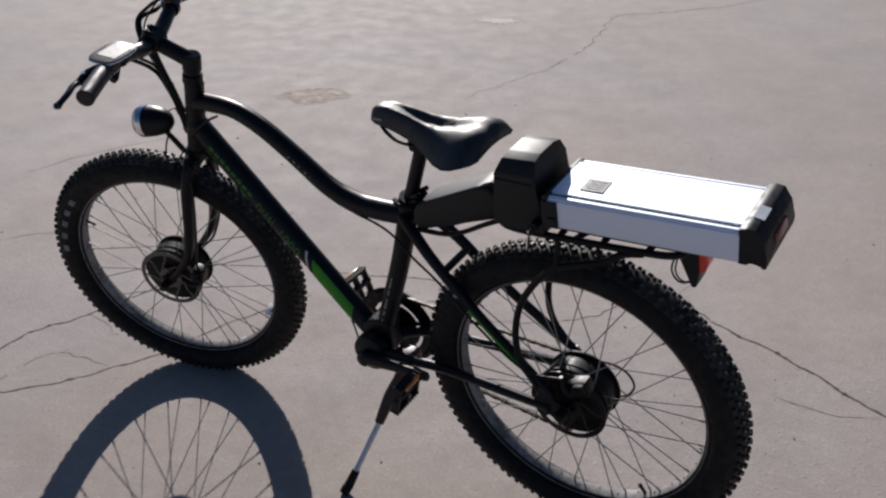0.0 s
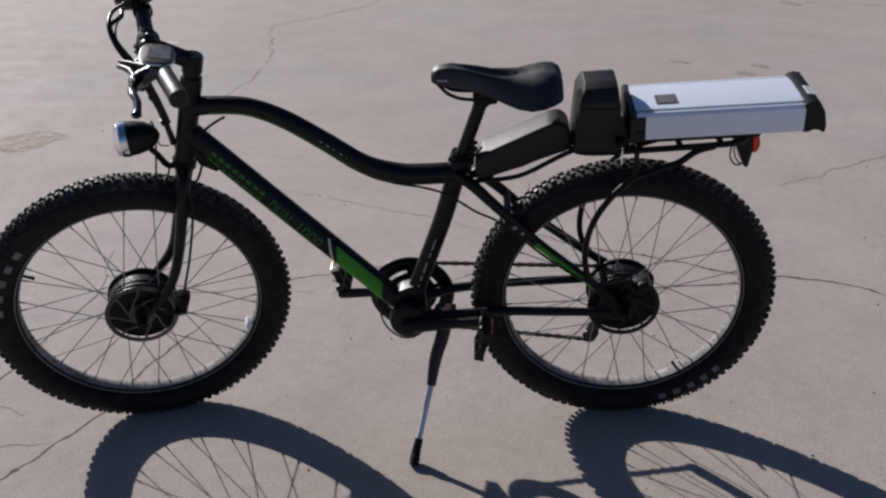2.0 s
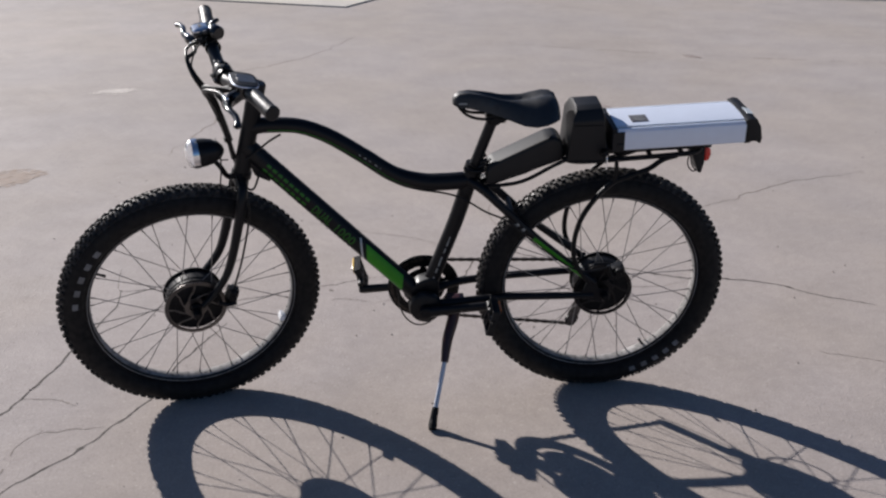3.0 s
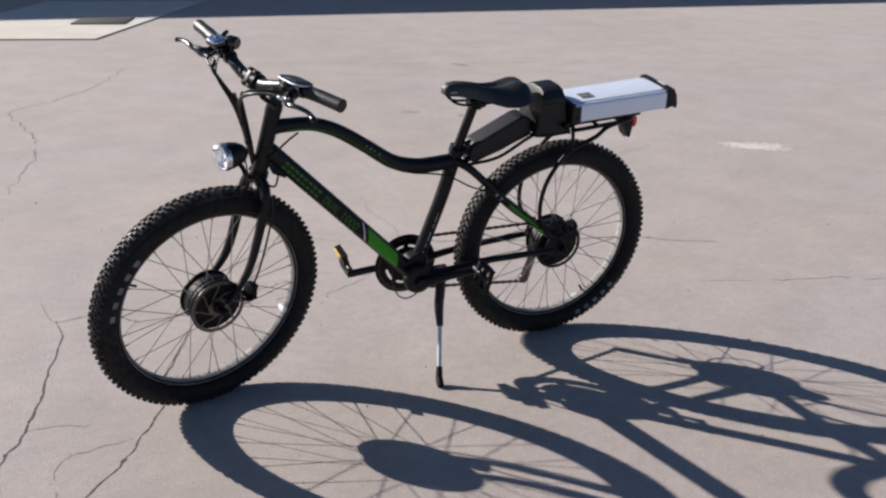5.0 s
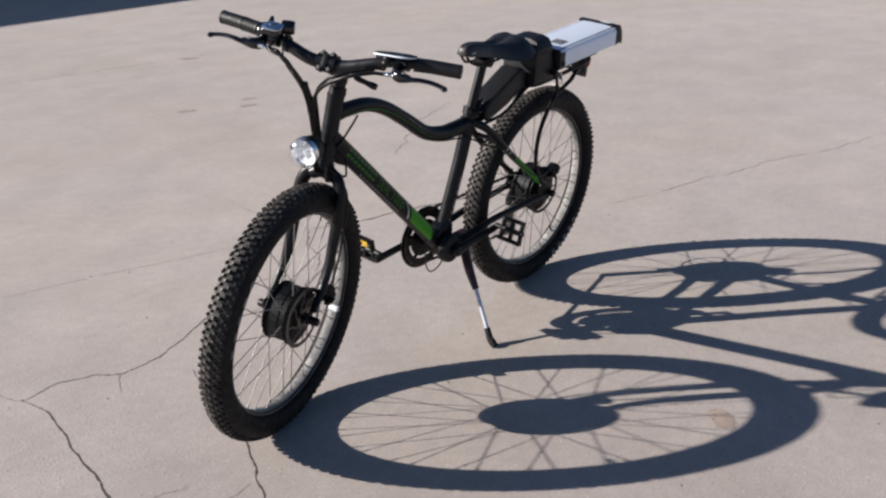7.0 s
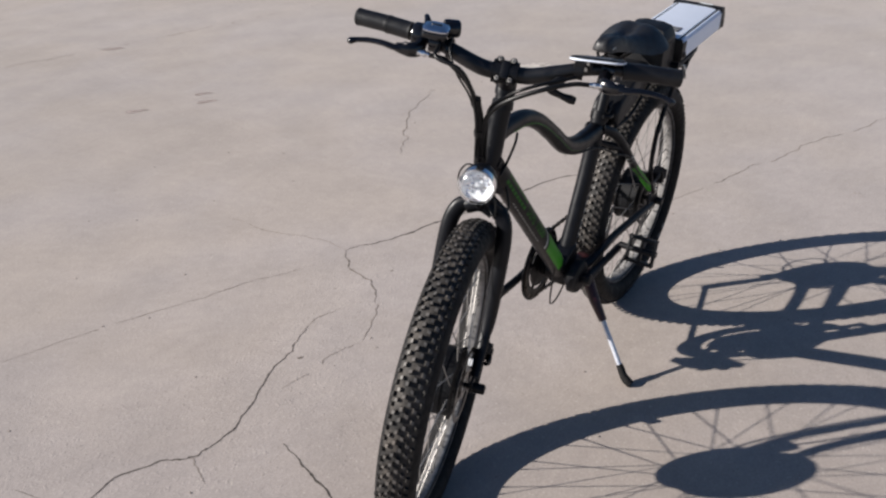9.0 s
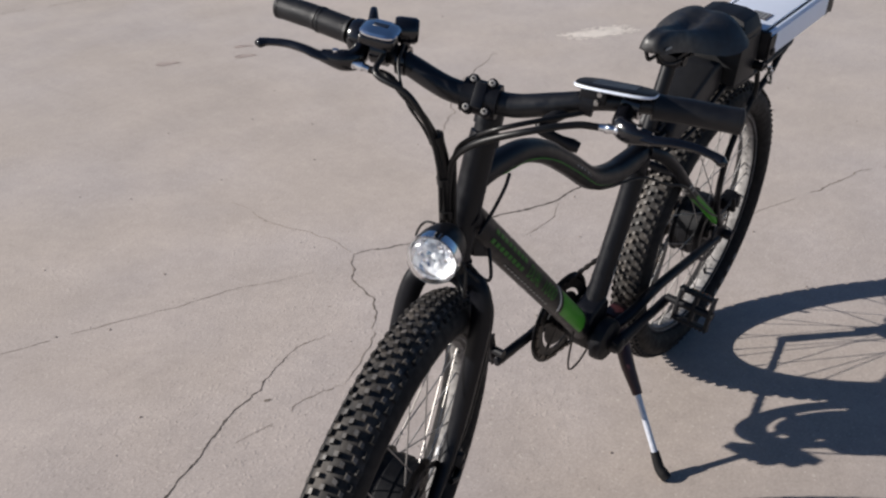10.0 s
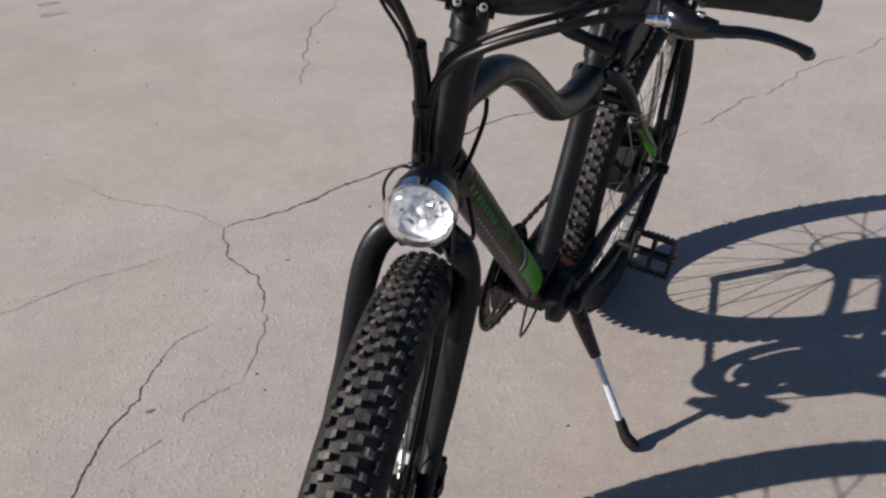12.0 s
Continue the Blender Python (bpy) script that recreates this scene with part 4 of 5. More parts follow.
cable("frame_cable", [(0.948, 0.024, 0.70), (0.938, 0.046, 0.678), (0.916, 0.044, 0.670), (0.900, 0.026, 0.705)], 0.0028, frame_part)
cable("frame_cable", [(0.620, 0.006, 0.706), (0.560, 0.010, 0.663), (0.500, 0.012, 0.643), (0.440, 0.020, 0.636), (0.390, 0.030, 0.624), (0.330, 0.046, 0.592), (0.270, 0.062, 0.568), (0.180, 0.068, 0.490), (0.080, 0.074, 0.425), (-0.010, 0.070, 0.428)], 0.0026, frame_part)
cable("frame_cable", [(0.560, 0.012, 0.345), (0.548, 0.004, 0.262), (0.515, -0.006, 0.214), (0.475, -0.006, 0.216), (0.440, 0.0, 0.262), (0.432, 0.008, 0.305)], 0.0022, frame_part)

# ---- headlight on the fork crown
LAMP = F(0.1135, 0.0045, 0.768)
ld = Vector((1, 0.0, -0.02)).normalized()
LM = aim(LAMP, ld)


def spin(bm, prof, m, seg=36, slots=None, closed=False):
    """(x, radius) pairs turned about the pose's x axis."""
    turn = m @ Matrix.Rotation(radians(-90), 4, "Z")
    return lathe(bm, [(r, x) for x, r in prof], seg, closed, m=turn, slots=slots)


bm = bmesh.new()
spin(bm, [(-0.058, 0.0), (-0.055, 0.010), (-0.046, 0.021), (-0.030, 0.0300), (-0.012, 0.0345), (0.006, 0.0360), (0.006, 0.0330), (-0.010, 0.0305)], LM)
lamp = part("headlight", bm, PAINT, bike, "bullet headlight, black shell and clear lens", m=STEER)
bm = bmesh.new()
spin(bm, [(0.005, 0.0335), (0.005, 0.0372), (0.012, 0.0378), (0.020, 0.0370), (0.020, 0.0345)], LM, closed=True)
part("lens_rim", bm, CHROME, lamp, "chromed lens rim")
bm = bmesh.new()
spin(bm, [(0.008, 0.0348), (0.022, 0.0352), (0.030, 0.0315), (0.035, 0.022), (0.0375, 0.010), (0.038, 0.0), (0.034, 0.0), (0.0335, 0.009), (0.031, 0.020), (0.026, 0.0285), (0.019, 0.0318), (0.008, 0.0318)], LM, closed=True)
part("lens", bm, LENS, lamp, "clear domed lens").visible_shadow = False
bm = bmesh.new()
jit = random.Random(5)
turn = LM @ Matrix.Rotation(radians(-90), 4, "Z")
rings = [[bm.verts.new(turn @ Vector((r * math.cos(w), x + jit.uniform(-0.0045, 0.0045), r * math.sin(w)))) for w in [2 * math.pi * (k + 0.5 * (i % 2)) / 14 for k in range(14)]] for i, (x, r) in enumerate([(0.002, 0.006), (0.004, 0.013), (0.006, 0.020), (0.010, 0.027), (0.016, 0.0320)])]
for a, b in zip(rings, rings[1:]):
    for k in range(14):
        for tri in ((a[k], a[(k + 1) % 14], b[k]), (a[(k + 1) % 14], b[(k + 1) % 14], b[k])):
            bm.faces.new(tri).material_index = jit.choice((0, 0, 1))
bm.faces.new(rings[0])
part("reflector_bowl", bm, [LED, CHROME], lamp, "silvery faceted reflector bowl", smooth=False)
for k in range(6):
    a = k * math.pi / 3 if k else 0
    rr = 0.017 if k else 0.0
    bm = bmesh.new()
    at = LM @ Vector((0.0, rr * math.cos(a * 1.2), rr * math.sin(a * 1.2)))
    spin(bm, [(0.004, 0.0050), (0.009, 0.0046), (0.0115, 0.0030), (0.012, 0.0)], Matrix.Translation(at) @ LM.to_3x3().to_4x4(), 14)
    part("light_diode", bm, CHROME if k % 2 else LED, lamp, "small clear diode")
bm = bmesh.new()
tube(bm, [LM @ Vector((-0.030, 0, -0.028)), LM @ Vector((-0.042, 0, -0.046)), F(0.036, 0.0, 0.692), F(0.018, 0.0, 0.690)], [0.006, 0.0065, 0.007, 0.009], 12, 5)
part("lamp_bracket", bm, MATT, lamp)
cable("lamp_wire", [LM @ Vector((-0.046, 0.008, -0.020)), LM @ Vector((-0.040, 0.030, -0.046)), F(0.056, 0.040, 0.684), F(0.036, 0.030, 0.680), F(0.030, 0.012, 0.700)], 0.0020, lamp)
cable("lamp_wire", [LM @ Vector((-0.040, -0.016, 0.016)), F(0.074, -0.034, 0.780), F(0.064, -0.046, 0.752), F(0.054, -0.038, 0.722), F(0.034, -0.026, 0.722)], 0.0018, lamp)

# ---- seat post and saddle
bm = bmesh.new()
tube(bm, [(0.366, 0, 0.678), (0.313, 0, 0.832)], 0.0142, 20, curve=False)
post = part("seat_post", bm, PAINT, bike, "black seat post with clamp")
bm = bmesh.new()
pa = Vector((-0.326, 0, 0.945)).normalized()
pc = Vector((0.3635, 0, 0.686))
tube(bm, [pc, pc + pa * 0.022], 0.0235, 24, curve=False)
tube(bm, [pc + pa * 0.011 + Vector((-0.024, -0.016, 0)), pc + pa * 0.011 + Vector((-0.024, 0.022, 0))], 0.005, 10, curve=False)
tube(bm, [pc + pa * 0.011 + Vector((-0.020, 0.024, 0.0)), pc + pa * 0.012 + Vector((0.008, 0.029, 0.003)), pc + pa * 0.014 + Vector((0.024, 0.018, 0.004))], [0.006, 0.005, 0.0055], 10, 5)
part("seat_clamp", bm, MATT, post, "black quick-release seat clamp")
bm = bmesh.new()
block(bm, (0.050, 0.044, 0.026), Matrix.Translation((0.308, 0, 0.836)) @ Matrix.Rotation(radians(6), 4, "Y"), 0.007)
tube(bm, [(0.308, -0.026, 0.832), (0.308, 0.026, 0.832)], 0.010, 14, curve=False)
part("saddle_clamp", bm, MATT, post)
SADDLE = [  # u, half width, top, side drop, groove depth
    (0.4160, 0.011, 0.886, 0.012, 0.000), (0.4120, 0.020, 0.8940, 0.021, 0.000), (0.4000, 0.0260, 0.9020, 0.032, 0.001), (0.376, 0.0290, 0.9060, 0.038, 0.004),
    (0.350, 0.0310, 0.9045, 0.042, 0.009), (0.322, 0.0355, 0.8995, 0.043, 0.013), (0.296, 0.0430, 0.8925, 0.043, 0.013), (0.270, 0.0570, 0.8880, 0.045, 0.012),
    (0.243, 0.0740, 0.8880, 0.050, 0.011), (0.216, 0.0890, 0.8920, 0.052, 0.007), (0.192, 0.0930, 0.8960, 0.050, 0.004), (0.173, 0.0880, 0.8950, 0.043, 0.003), (0.160, 0.0760, 0.8880, 0.034, 0.002), (0.155, 0.060, 0.875, 0.020, 0.003)]
bm = bmesh.new()
rings = []
for u, hw, top, drop, groove in SADDLE:
    ring = []
    for i in range(25):
        s = -1 + 2 * i / 24
        dz = drop * abs(s) ** (3.2 - 1.1 * min(1.0, max(0.0, (hw - 0.036) / 0.030))) + groove * math.exp(-(s * hw / 0.0125) ** 2) - 0.002 * math.sin(math.pi * abs(s)) * (1 if hw > 0.05 else 0)
        sv = math.copysign(abs(s) ** 0.86, s) if s else 0.0
        ring.append(bm.verts.new((u, hw * sv, top - dz)))
    for i in range(7):
        s = 1 - 2 * (i + 1) / 8
        ring.append(bm.verts.new((u, hw * 0.90 * s, top - drop - 0.003 * (1 - s * s) + (0.010 * (1 - s * s) if hw > 0.05 else 0.0))))
    rings.append(ring)
n = len(rings[0])
for a, b in zip(rings, rings[1:]):
    for k in range(n):
        bm.faces.new((a[k], a[(k + 1) % n], b[(k + 1) % n], b[k]))
bm.faces.new(rings[0])
bm.faces.new(rings[-1][::-1])
saddle = part("saddle", bm, LEATHER, bike, "black padded saddle with a central groove", sharp=70)
bm = bmesh.new()
for s in (1, -1):
    tube(bm, [(0.402, 0.010 * s, 0.866), (0.380, 0.014 * s, 0.846), (0.345, 0.021 * s, 0.838), (0.275, 0.022 * s, 0.838), (0.235, 0.030 * s, 0.850), (0.205, 0.036 * s, 0.866)], 0.0038, 10, 6)
part("saddle_rails", bm, MATT, saddle, "bent steel saddle rails")
bm = bmesh.new()
block(bm, (0.020, 0.0012, 0.004), Matrix.Translation((0.392, 0.0262, 0.880)) @ Matrix.Rotation(radians(8), 4, "X"), 0)
part("maker_mark", bm, GREY_INK, saddle, "small grey bar on the saddle nose")

# ---- controller case behind the seat tube
bm = bmesh.new()
slab(bm, [(0.330, 0.700), (0.316, 0.720), (0.178, 0.788), (0.156, 0.792), (0.140, 0.780), (0.134, 0.760), (0.138, 0.728), (0.230, 0.694), (0.318, 0.659), (0.330, 0.672)], -0.037, 0.037, 0.009, 3)
ctrl = part("controller_case", bm, CASE, bike, "sloping black controller case behind the seat tube")
bm = bmesh.new()
slab(bm, [(0.345, 0.652), (0.338, 0.668), (0.120, 0.752), (0.075, 0.752), (0.076, 0.741), (0.125, 0.738), (0.240, 0.690)], -0.020, 0.020, 0.003, 1)
part("carrier_bracket", bm, MATT, ctrl)
for s in (-1, 1):
    for k in range(3):
        bm = bmesh.new()
        c = Vector((0.352 - 0.004 * k, 0.014 * s, 0.690 + 0.013 * k))
        tube(bm, [c, c + Vector((-0.018, 0.002 * s, 0.010))], 0.0052, 10, curve=False)
        part("plug", bm, PLASTIC, ctrl, "small black wire plug")

# ---- battery dock and battery
bm = bmesh.new()
DOCK = [(-0.062, 0.738), (-0.062, 0.842), (-0.048, 0.866), (-0.024, 0.872), (0.024, 0.872), (0.048, 0.866), (0.062, 0.842), (0.062, 0.738)]
fr = [bm.verts.new((0.131 - 0.06 * (w - 0.738) - 0.40 * max(0, w - 0.845), v, w)) for v, w in DOCK]
rr = [bm.verts.new((0.028 + 0.16 * (w - 0.738), v, w + (0.004 if w > 0.84 else 0.0))) for v, w in DOCK]
for k in range(8):
    bm.faces.new((fr[k], fr[(k + 1) % 8], rr[(k + 1) % 8], rr[k]))
bm.faces.new(fr)
bm.faces.new(rr[::-1])
bmesh.ops.bevel(bm, geom=bm.edges[:], offset=0.0035, segments=2, affect="EDGES", profile=0.6)
dock = part("battery_dock", bm, CASE, bike, "tall black plastic battery dock on the rack", sharp=30)
bm = bmesh.new()
block(bm, (0.072, 0.002, 0.003), Matrix.Translation((0.085, 0.0625, 0.832)), 0.0006, 1)
part("dock_seam", bm, MATT, dock)
bm = bmesh.new()
kp = Vector((0.040, 0.060, 0.762))
tube(bm, [kp, kp + Vector((0, 0.022, 0))], 0.0095, 16, curve=False)
part("lock_barrel", bm, MATT, dock)
bm = bmesh.new()
block(bm, (0.003, 0.020, 0.010), Matrix.Translation(kp + Vector((0, 0.030, 0))), 0.001)
block(bm, (0.003, 0.011, 0.030), Matrix.Translation(kp + Vector((0, 0.040, -0.016))) @ Matrix.Rotation(0.15, 4, "X"), 0.001)
part("key", bm, CHROME, dock, "small key hanging in the battery lock")
BAT = Matrix.Translation((-0.007, 0.002, 0.771)) @ Matrix.Rotation(radians(2.9), 4, "Y")
bm = bmesh.new()
# aluminium sleeve: flat top with two grooves and stepped shoulders
sec = [(-0.075, 0.002), (-0.073, 0.0), (0.073, 0.0), (0.075, 0.002), (0.075, 0.0475), (0.0740, 0.0500), (0.0715, 0.0500), (0.0715, 0.0535), (0.0690, 0.0555), (0.0642, 0.0560), (0.0638, 0.0520), (0.0566, 0.0520), (0.0560, 0.0580),
       (0.030, 0.0595), (-0.030, 0.0595), (-0.0560, 0.0580), (-0.0566, 0.0520), (-0.0638, 0.0520), (-0.0642, 0.0560), (-0.0690, 0.0555), (-0.0715, 0.0535), (-0.0715, 0.0500), (-0.0740, 0.0500), (-0.075, 0.0475)]
front = [bm.verts.new(BAT @ Vector((0.018, v, w))) for v, w in sec]
rear_ = [bm.verts.new(BAT @ Vector((-0.304, v, w))) for v, w in sec]
for k in range(len(sec)):
    bm.faces.new((front[k], front[(k + 1) % len(sec)], rear_[(k + 1) % len(sec)], rear_[k]))
bm.faces.new(front)
bm.faces.new(rear_[::-1])
battery = part("battery_case", bm, SILVER, bike, "silver aluminium battery with black end caps", sharp=25)
for v in (-0.060, 0.060):
    bm = bmesh.new()
    block(bm, (0.320, 0.0066, 0.002), BAT @ Matrix.Translation((-0.143, v * 1.003, 0.0532)), 0)
    part("groove_strip", bm, MATT, battery, "dark strip in the case groove")
bm = bmesh.new()
slab(bm, [(0.030, -0.004), (0.030, 0.058), (0.016, 0.0575), (0.016, -0.002)], -0.0735, 0.0735, 0.005, 2, BAT)
for v in (-0.0762, 0.0762):
    block(bm, (0.030, 0.0030, 0.051), BAT @ Matrix.Translation((0.015, v, 0.0245)), 0.001, 1)
block(bm, (0.016, 0.012, 0.012), BAT @ Matrix.Translation((0.010, 0.076, 0.014)), 0.003)
part("front_cap", bm, CASE, battery, "black front end cap")
bm = bmesh.new()
slab(bm, [(-0.302, -0.002), (-0.302, 0.0600), (-0.316, 0.0640), (-0.330, 0.0610), (-0.342, 0.040), (-0.3475, 0.010), (-0.346, -0.004), (-0.338, -0.004), (-0.335, 0.006), (-0.322, 0.008), (-0.318, -0.002)], -0.0755, 0.0755, 0.004, 2, BAT)
part("rear_cap", bm, PLASTIC, battery, "black rear end cap with a lip")
bm = bmesh.new()
slab(bm, [(-0.334, 0.020), (-0.3425, 0.036), (-0.3465, 0.034), (-0.349, 0.016), (-0.345, 0.012)], -0.030, 0.030, 0.002, 1, BAT)
part("rear_reflector", bm, SHADED_RED, battery, "red reflector bar, shade put into its colour")
bm = bmesh.new()
block(bm, (0.017, 0.038, 0.0012), BAT @ Matrix.Translation((-0.3225, 0.022, 0.0632)) @ Matrix.Rotation(radians(-12), 4, "Y"), 0)
part("rear_sticker", bm, PALE_STICKER, battery, "small pale sticker on the rear cap")
bm = bmesh.new()
block(bm, (0.042, 0.040, 0.0012), BAT @ Matrix.Translation((-0.046, 0.018, 0.0602)), 0)
part("label_plate", bm, STICKER, battery, "small dark rating label")
for k in range(4):
    bm = bmesh.new()
    block(bm, (0.030 - 0.005 * (k % 2), 0.0022, 0.0006), BAT @ Matrix.Translation((-0.047, 0.006 + 0.008 * k, 0.0611)), 0)
    part("print_bar", bm, GREY_INK, battery, "tiny print bar on the label")
# ---- rack
bm = bmesh.new()
block(bm, (0.300, 0.108, 0.013), Matrix.Translation((-0.088, 0, 0.7635)) @ Matrix.Rotation(radians(2.9), 4, "Y"), 0.003)
rack = part("rear_rack", bm, MATT, bike, "black tubular rear rack with curved struts")
bm = bmesh.new()
tube(bm, [(0.135, 0.030, 0.731), (0.110, 0.050, 0.732), (0.050, 0.056, 0.735), (-0.130, 0.056, 0.747), (-0.195, 0.050, 0.751), (-0.218, 0.028, 0.753), (-0.222, 0.0, 0.753), (-0.218, -0.028, 0.753), (-0.195, -0.050, 0.751), (-0.130, -0.056, 0.747), (0.050, -0.056, 0.735), (0.110, -0.050, 0.732), (0.135, -0.030, 0.731)], 0.0065, 12, 5)
part("rack_rail", bm, MATT, rack, "black looped rack rail")
for u in (0.09, 0.00, -0.08, -0.16):
    bm = bmesh.new()
    block(bm, (0.012, 0.112, 0.006), Matrix.Translation((u, 0, 0.742 - 0.062 * (u - 0.05))), 0.002)
    block(bm, (0.018, 0.05, 0.018), Matrix.Translation((u, 0, 0.752 - 0.062 * (u - 0.05))), 0.003)
    part("cross_bar", bm, MATT, rack)
for s in (1, -1):
    bm = bmesh.new()
    tube(bm, [(-0.150, 0.056 * s, 0.746), (-0.115, 0.058 * s, 0.736), (-0.080, 0.061 * s, 0.712), (-0.030, 0.063 * s, 0.694), (0.010, 0.064 * s, 0.676), (0.052, 0.065 * s, 0.630), (0.084, 0.066 * s, 0.570), (0.096, 0.068 * s, 0.500), (0.086, 0.071 * s, 0.440), (0.050, 0.073 * s, 0.388)],
         [0.0068, 0.0068, 0.0068, 0.0068, 0.0068, 0.0068, 0.0068, 0.0068, 0.0068, 0.006], 12, 6)
    part("rack_strut", bm, MATT, rack, "curved black rack strut")
    bm = bmesh.new()
    tube(bm, [(0.004, 0.060 * s, 0.736), (0.004, 0.0655 * s, 0.700), (0.010, 0.064 * s, 0.672)], [0.0055, 0.0055, 0.005], 10, 5)
    part("rack_brace", bm, MATT, rack)
    bm = bmesh.new()
    tube(bm, [(0.120, 0.044 * s, 0.738), (0.160, 0.040 * s, 0.716), (0.240, 0.038 * s, 0.672), (0.330, 0.030 * s, 0.656)], 0.005, 10, 5)
    part("rack_arm", bm, MATT, rack)

# ---- tail light
bm = bmesh.new()
slab(bm, [(-0.198, 0.738), (-0.204, 0.750), (-0.232, 0.754), (-0.236, 0.712), (-0.232, 0.682), (-0.224, 0.680)], -0.026, 0.026, 0.004, 2)
tail = part("tail_light", bm, PLASTIC, bike, "black tail light with a red lens")
bm = bmesh.new()
slab(bm, [(-0.232, 0.753), (-0.246, 0.750), (-0.250, 0.734), (-0.246, 0.717), (-0.235, 0.713)], -0.028, 0.028, 0.005, 3)
part("lens", bm, RED, tail, "glossy red lens")
cable("tail_wire", [(-0.196, 0.020, 0.745), (-0.190, 0.030, 0.712), (-0.204, 0.030, 0.690), (-0.226, 0.018, 0.688)], 0.0018, tail)
cable("tail_wire", [(-0.198, 0.010, 0.745), (-0.198, 0.034, 0.715), (-0.212, 0.032, 0.694), (-0.228, 0.012, 0.690)], 0.0016, tail)

# ---- cranks, pedals, chain
BB = Vector((0.485, 0, 0.302))
bm = bmesh.new()
lathe(bm, [(0.0, 0.036), (0.026, 0.036), (0.030, 0.032), (0.030, -0.032), (0.026, -0.036), (0.0, -0.036)], 32, m=Matrix.Translation(BB))
slab(bm, [(0.528, 0.344), (0.505, 0.366), (0.462, 0.382), (0.446, 0.364), (0.446, 0.300), (0.468, 0.268), (0.510, 0.275)], -0.024, 0.024, 0.008, 3)
part("bottom_bracket_shell", bm, PAINT, frame_part, "black bottom bracket lug joining the tubes")
bm = bmesh.new()
lathe(bm, [(0.088, -0.058), (0.088, -0.0605), (0.068, -0.0605), (0.068, -0.058)], 72, True, m=Matrix.Translation(BB))
for k in range(44):
    a = 2 * math.pi * k / 44
    block(bm, (0.005, 0.0024, 0.0055), aim(BB + ring_point(0.0895, a, -0.0592), ring_point(1, a, 0), (0, 1, 0)), 0)
for k in range(5):
    a = 2 * math.pi * k / 5 + 0.3
    tube(bm, [BB + ring_point(0.012, a, -0.0615), BB + ring_point(0.072, a, -0.0595)], [0.013, 0.008], 10, curve=False, squash=0.30)
lathe(bm, [(0.0, -0.0618), (0.057, -0.0618), (0.060, -0.0605), (0.060, -0.0580), (0.0, -0.0580)], 40, m=Matrix.Translation(BB))
lathe(bm, [(0.0, -0.056), (0.020, -0.056), (0.024, -0.052), (0.024, -0.040), (0.0, -0.040)], 28, m=Matrix.Translation(BB))
crankset = part("crankset", bm, MATT, bike, "black cranks, chainring and guard")
bm = bmesh.new()
lathe(bm, [(0.101, -0.0620), (0.101, -0.0640), (0.072, -0.0640), (0.072, -0.0620)], 72, True, m=Matrix.Translation(BB))
part("chain_guard", bm, PLASTIC, crankset, "black ring chain guard")
bm = bmesh.new()
lathe(bm, [(0.0, 0.060), (0.030, 0.060), (0.042, 0.055), (0.045, 0.046), (0.045, 0.034), (0.0, 0.033)], 32, m=Matrix.Translation(BB))
part("pedal_sensor", bm, PLASTIC, crankset, "round black pedal sensor cover")
ARMS = {1: Vector((0.318, 0.086, 0.327)), -1: Vector((0.654, -0.090, 0.280))}
for s, end in ARMS.items():
    bm = bmesh.new()
    start = BB + Vector((0, 0.072 * s, 0))
    d = end - start
    tube(bm, [start - d.normalized() * 0.012, start + d * 0.1, start + d * 0.5, end, end + d.normalized() * 0.013], [0.015, 0.0165, 0.0120, 0.0128, 0.009], 16, 5, squash=0.72)
    lathe(bm, [(0.0, 0.062 * s), (0.016, 0.062 * s), (0.016, 0.082 * s), (0.012, 0.084 * s), (0.0, 0.084 * s)], 20, m=Matrix.Translation(BB))
    part("crank_arm", bm, PAINT, crankset, "glossy black crank arm")


def make_pedal(s, at, tilt, lab, refl):
    """Hanging platform pedal: two rails, three ribs, spindle and reflectors."""
    m = Matrix.Translation(at) @ Matrix.Rotation(tilt, 4, "Y")
    bm = bmesh.new()
    for w in (-0.032, 0.032):
        block(bm, (0.020, 0.078, 0.008), m @ Matrix.Translation((0, 0, w)), 0.003)
    for v in (-0.035, 0.0, 0.035):
        block(bm, (0.018, 0.008, 0.064), m @ Matrix.Translation((0, v, 0)), 0.003)
    tube(bm, [m @ Vector((0, -0.062 * s, 0)), m @ Vector((0, 0.042 * s, 0))], 0.0085, 14, curve=False)
    for v in range(-4, 5):
        for w in (-0.0355, 0.0355):
            block(bm, (0.022, 0.004, 0.005), m @ Matrix.Translation((0, v * 0.0092, w)), 0.001, 1)
    pedal = part("pedal", bm, PLASTIC, bike, lab)
    bm = bmesh.new()
    block(bm, (0.005, 0.044 if s > 0 else 0.060, 0.012 if s > 0 else 0.018), m @ Matrix.Translation((-0.0115 * s, 0, 0.030)), 0.0015)
    part("reflector", bm, refl, pedal, "amber pedal reflector")
    return pedal


make_pedal(1, ARMS[1] + Vector((-0.002, 0.064, 0.010)), radians(-14), "black platform pedal hanging edge down", AMBER)
make_pedal(-1, ARMS[-1] + Vector((0.008, -0.050, 0.022)), radians(16), "black platform pedal with a yellow reflector", YELLOW)

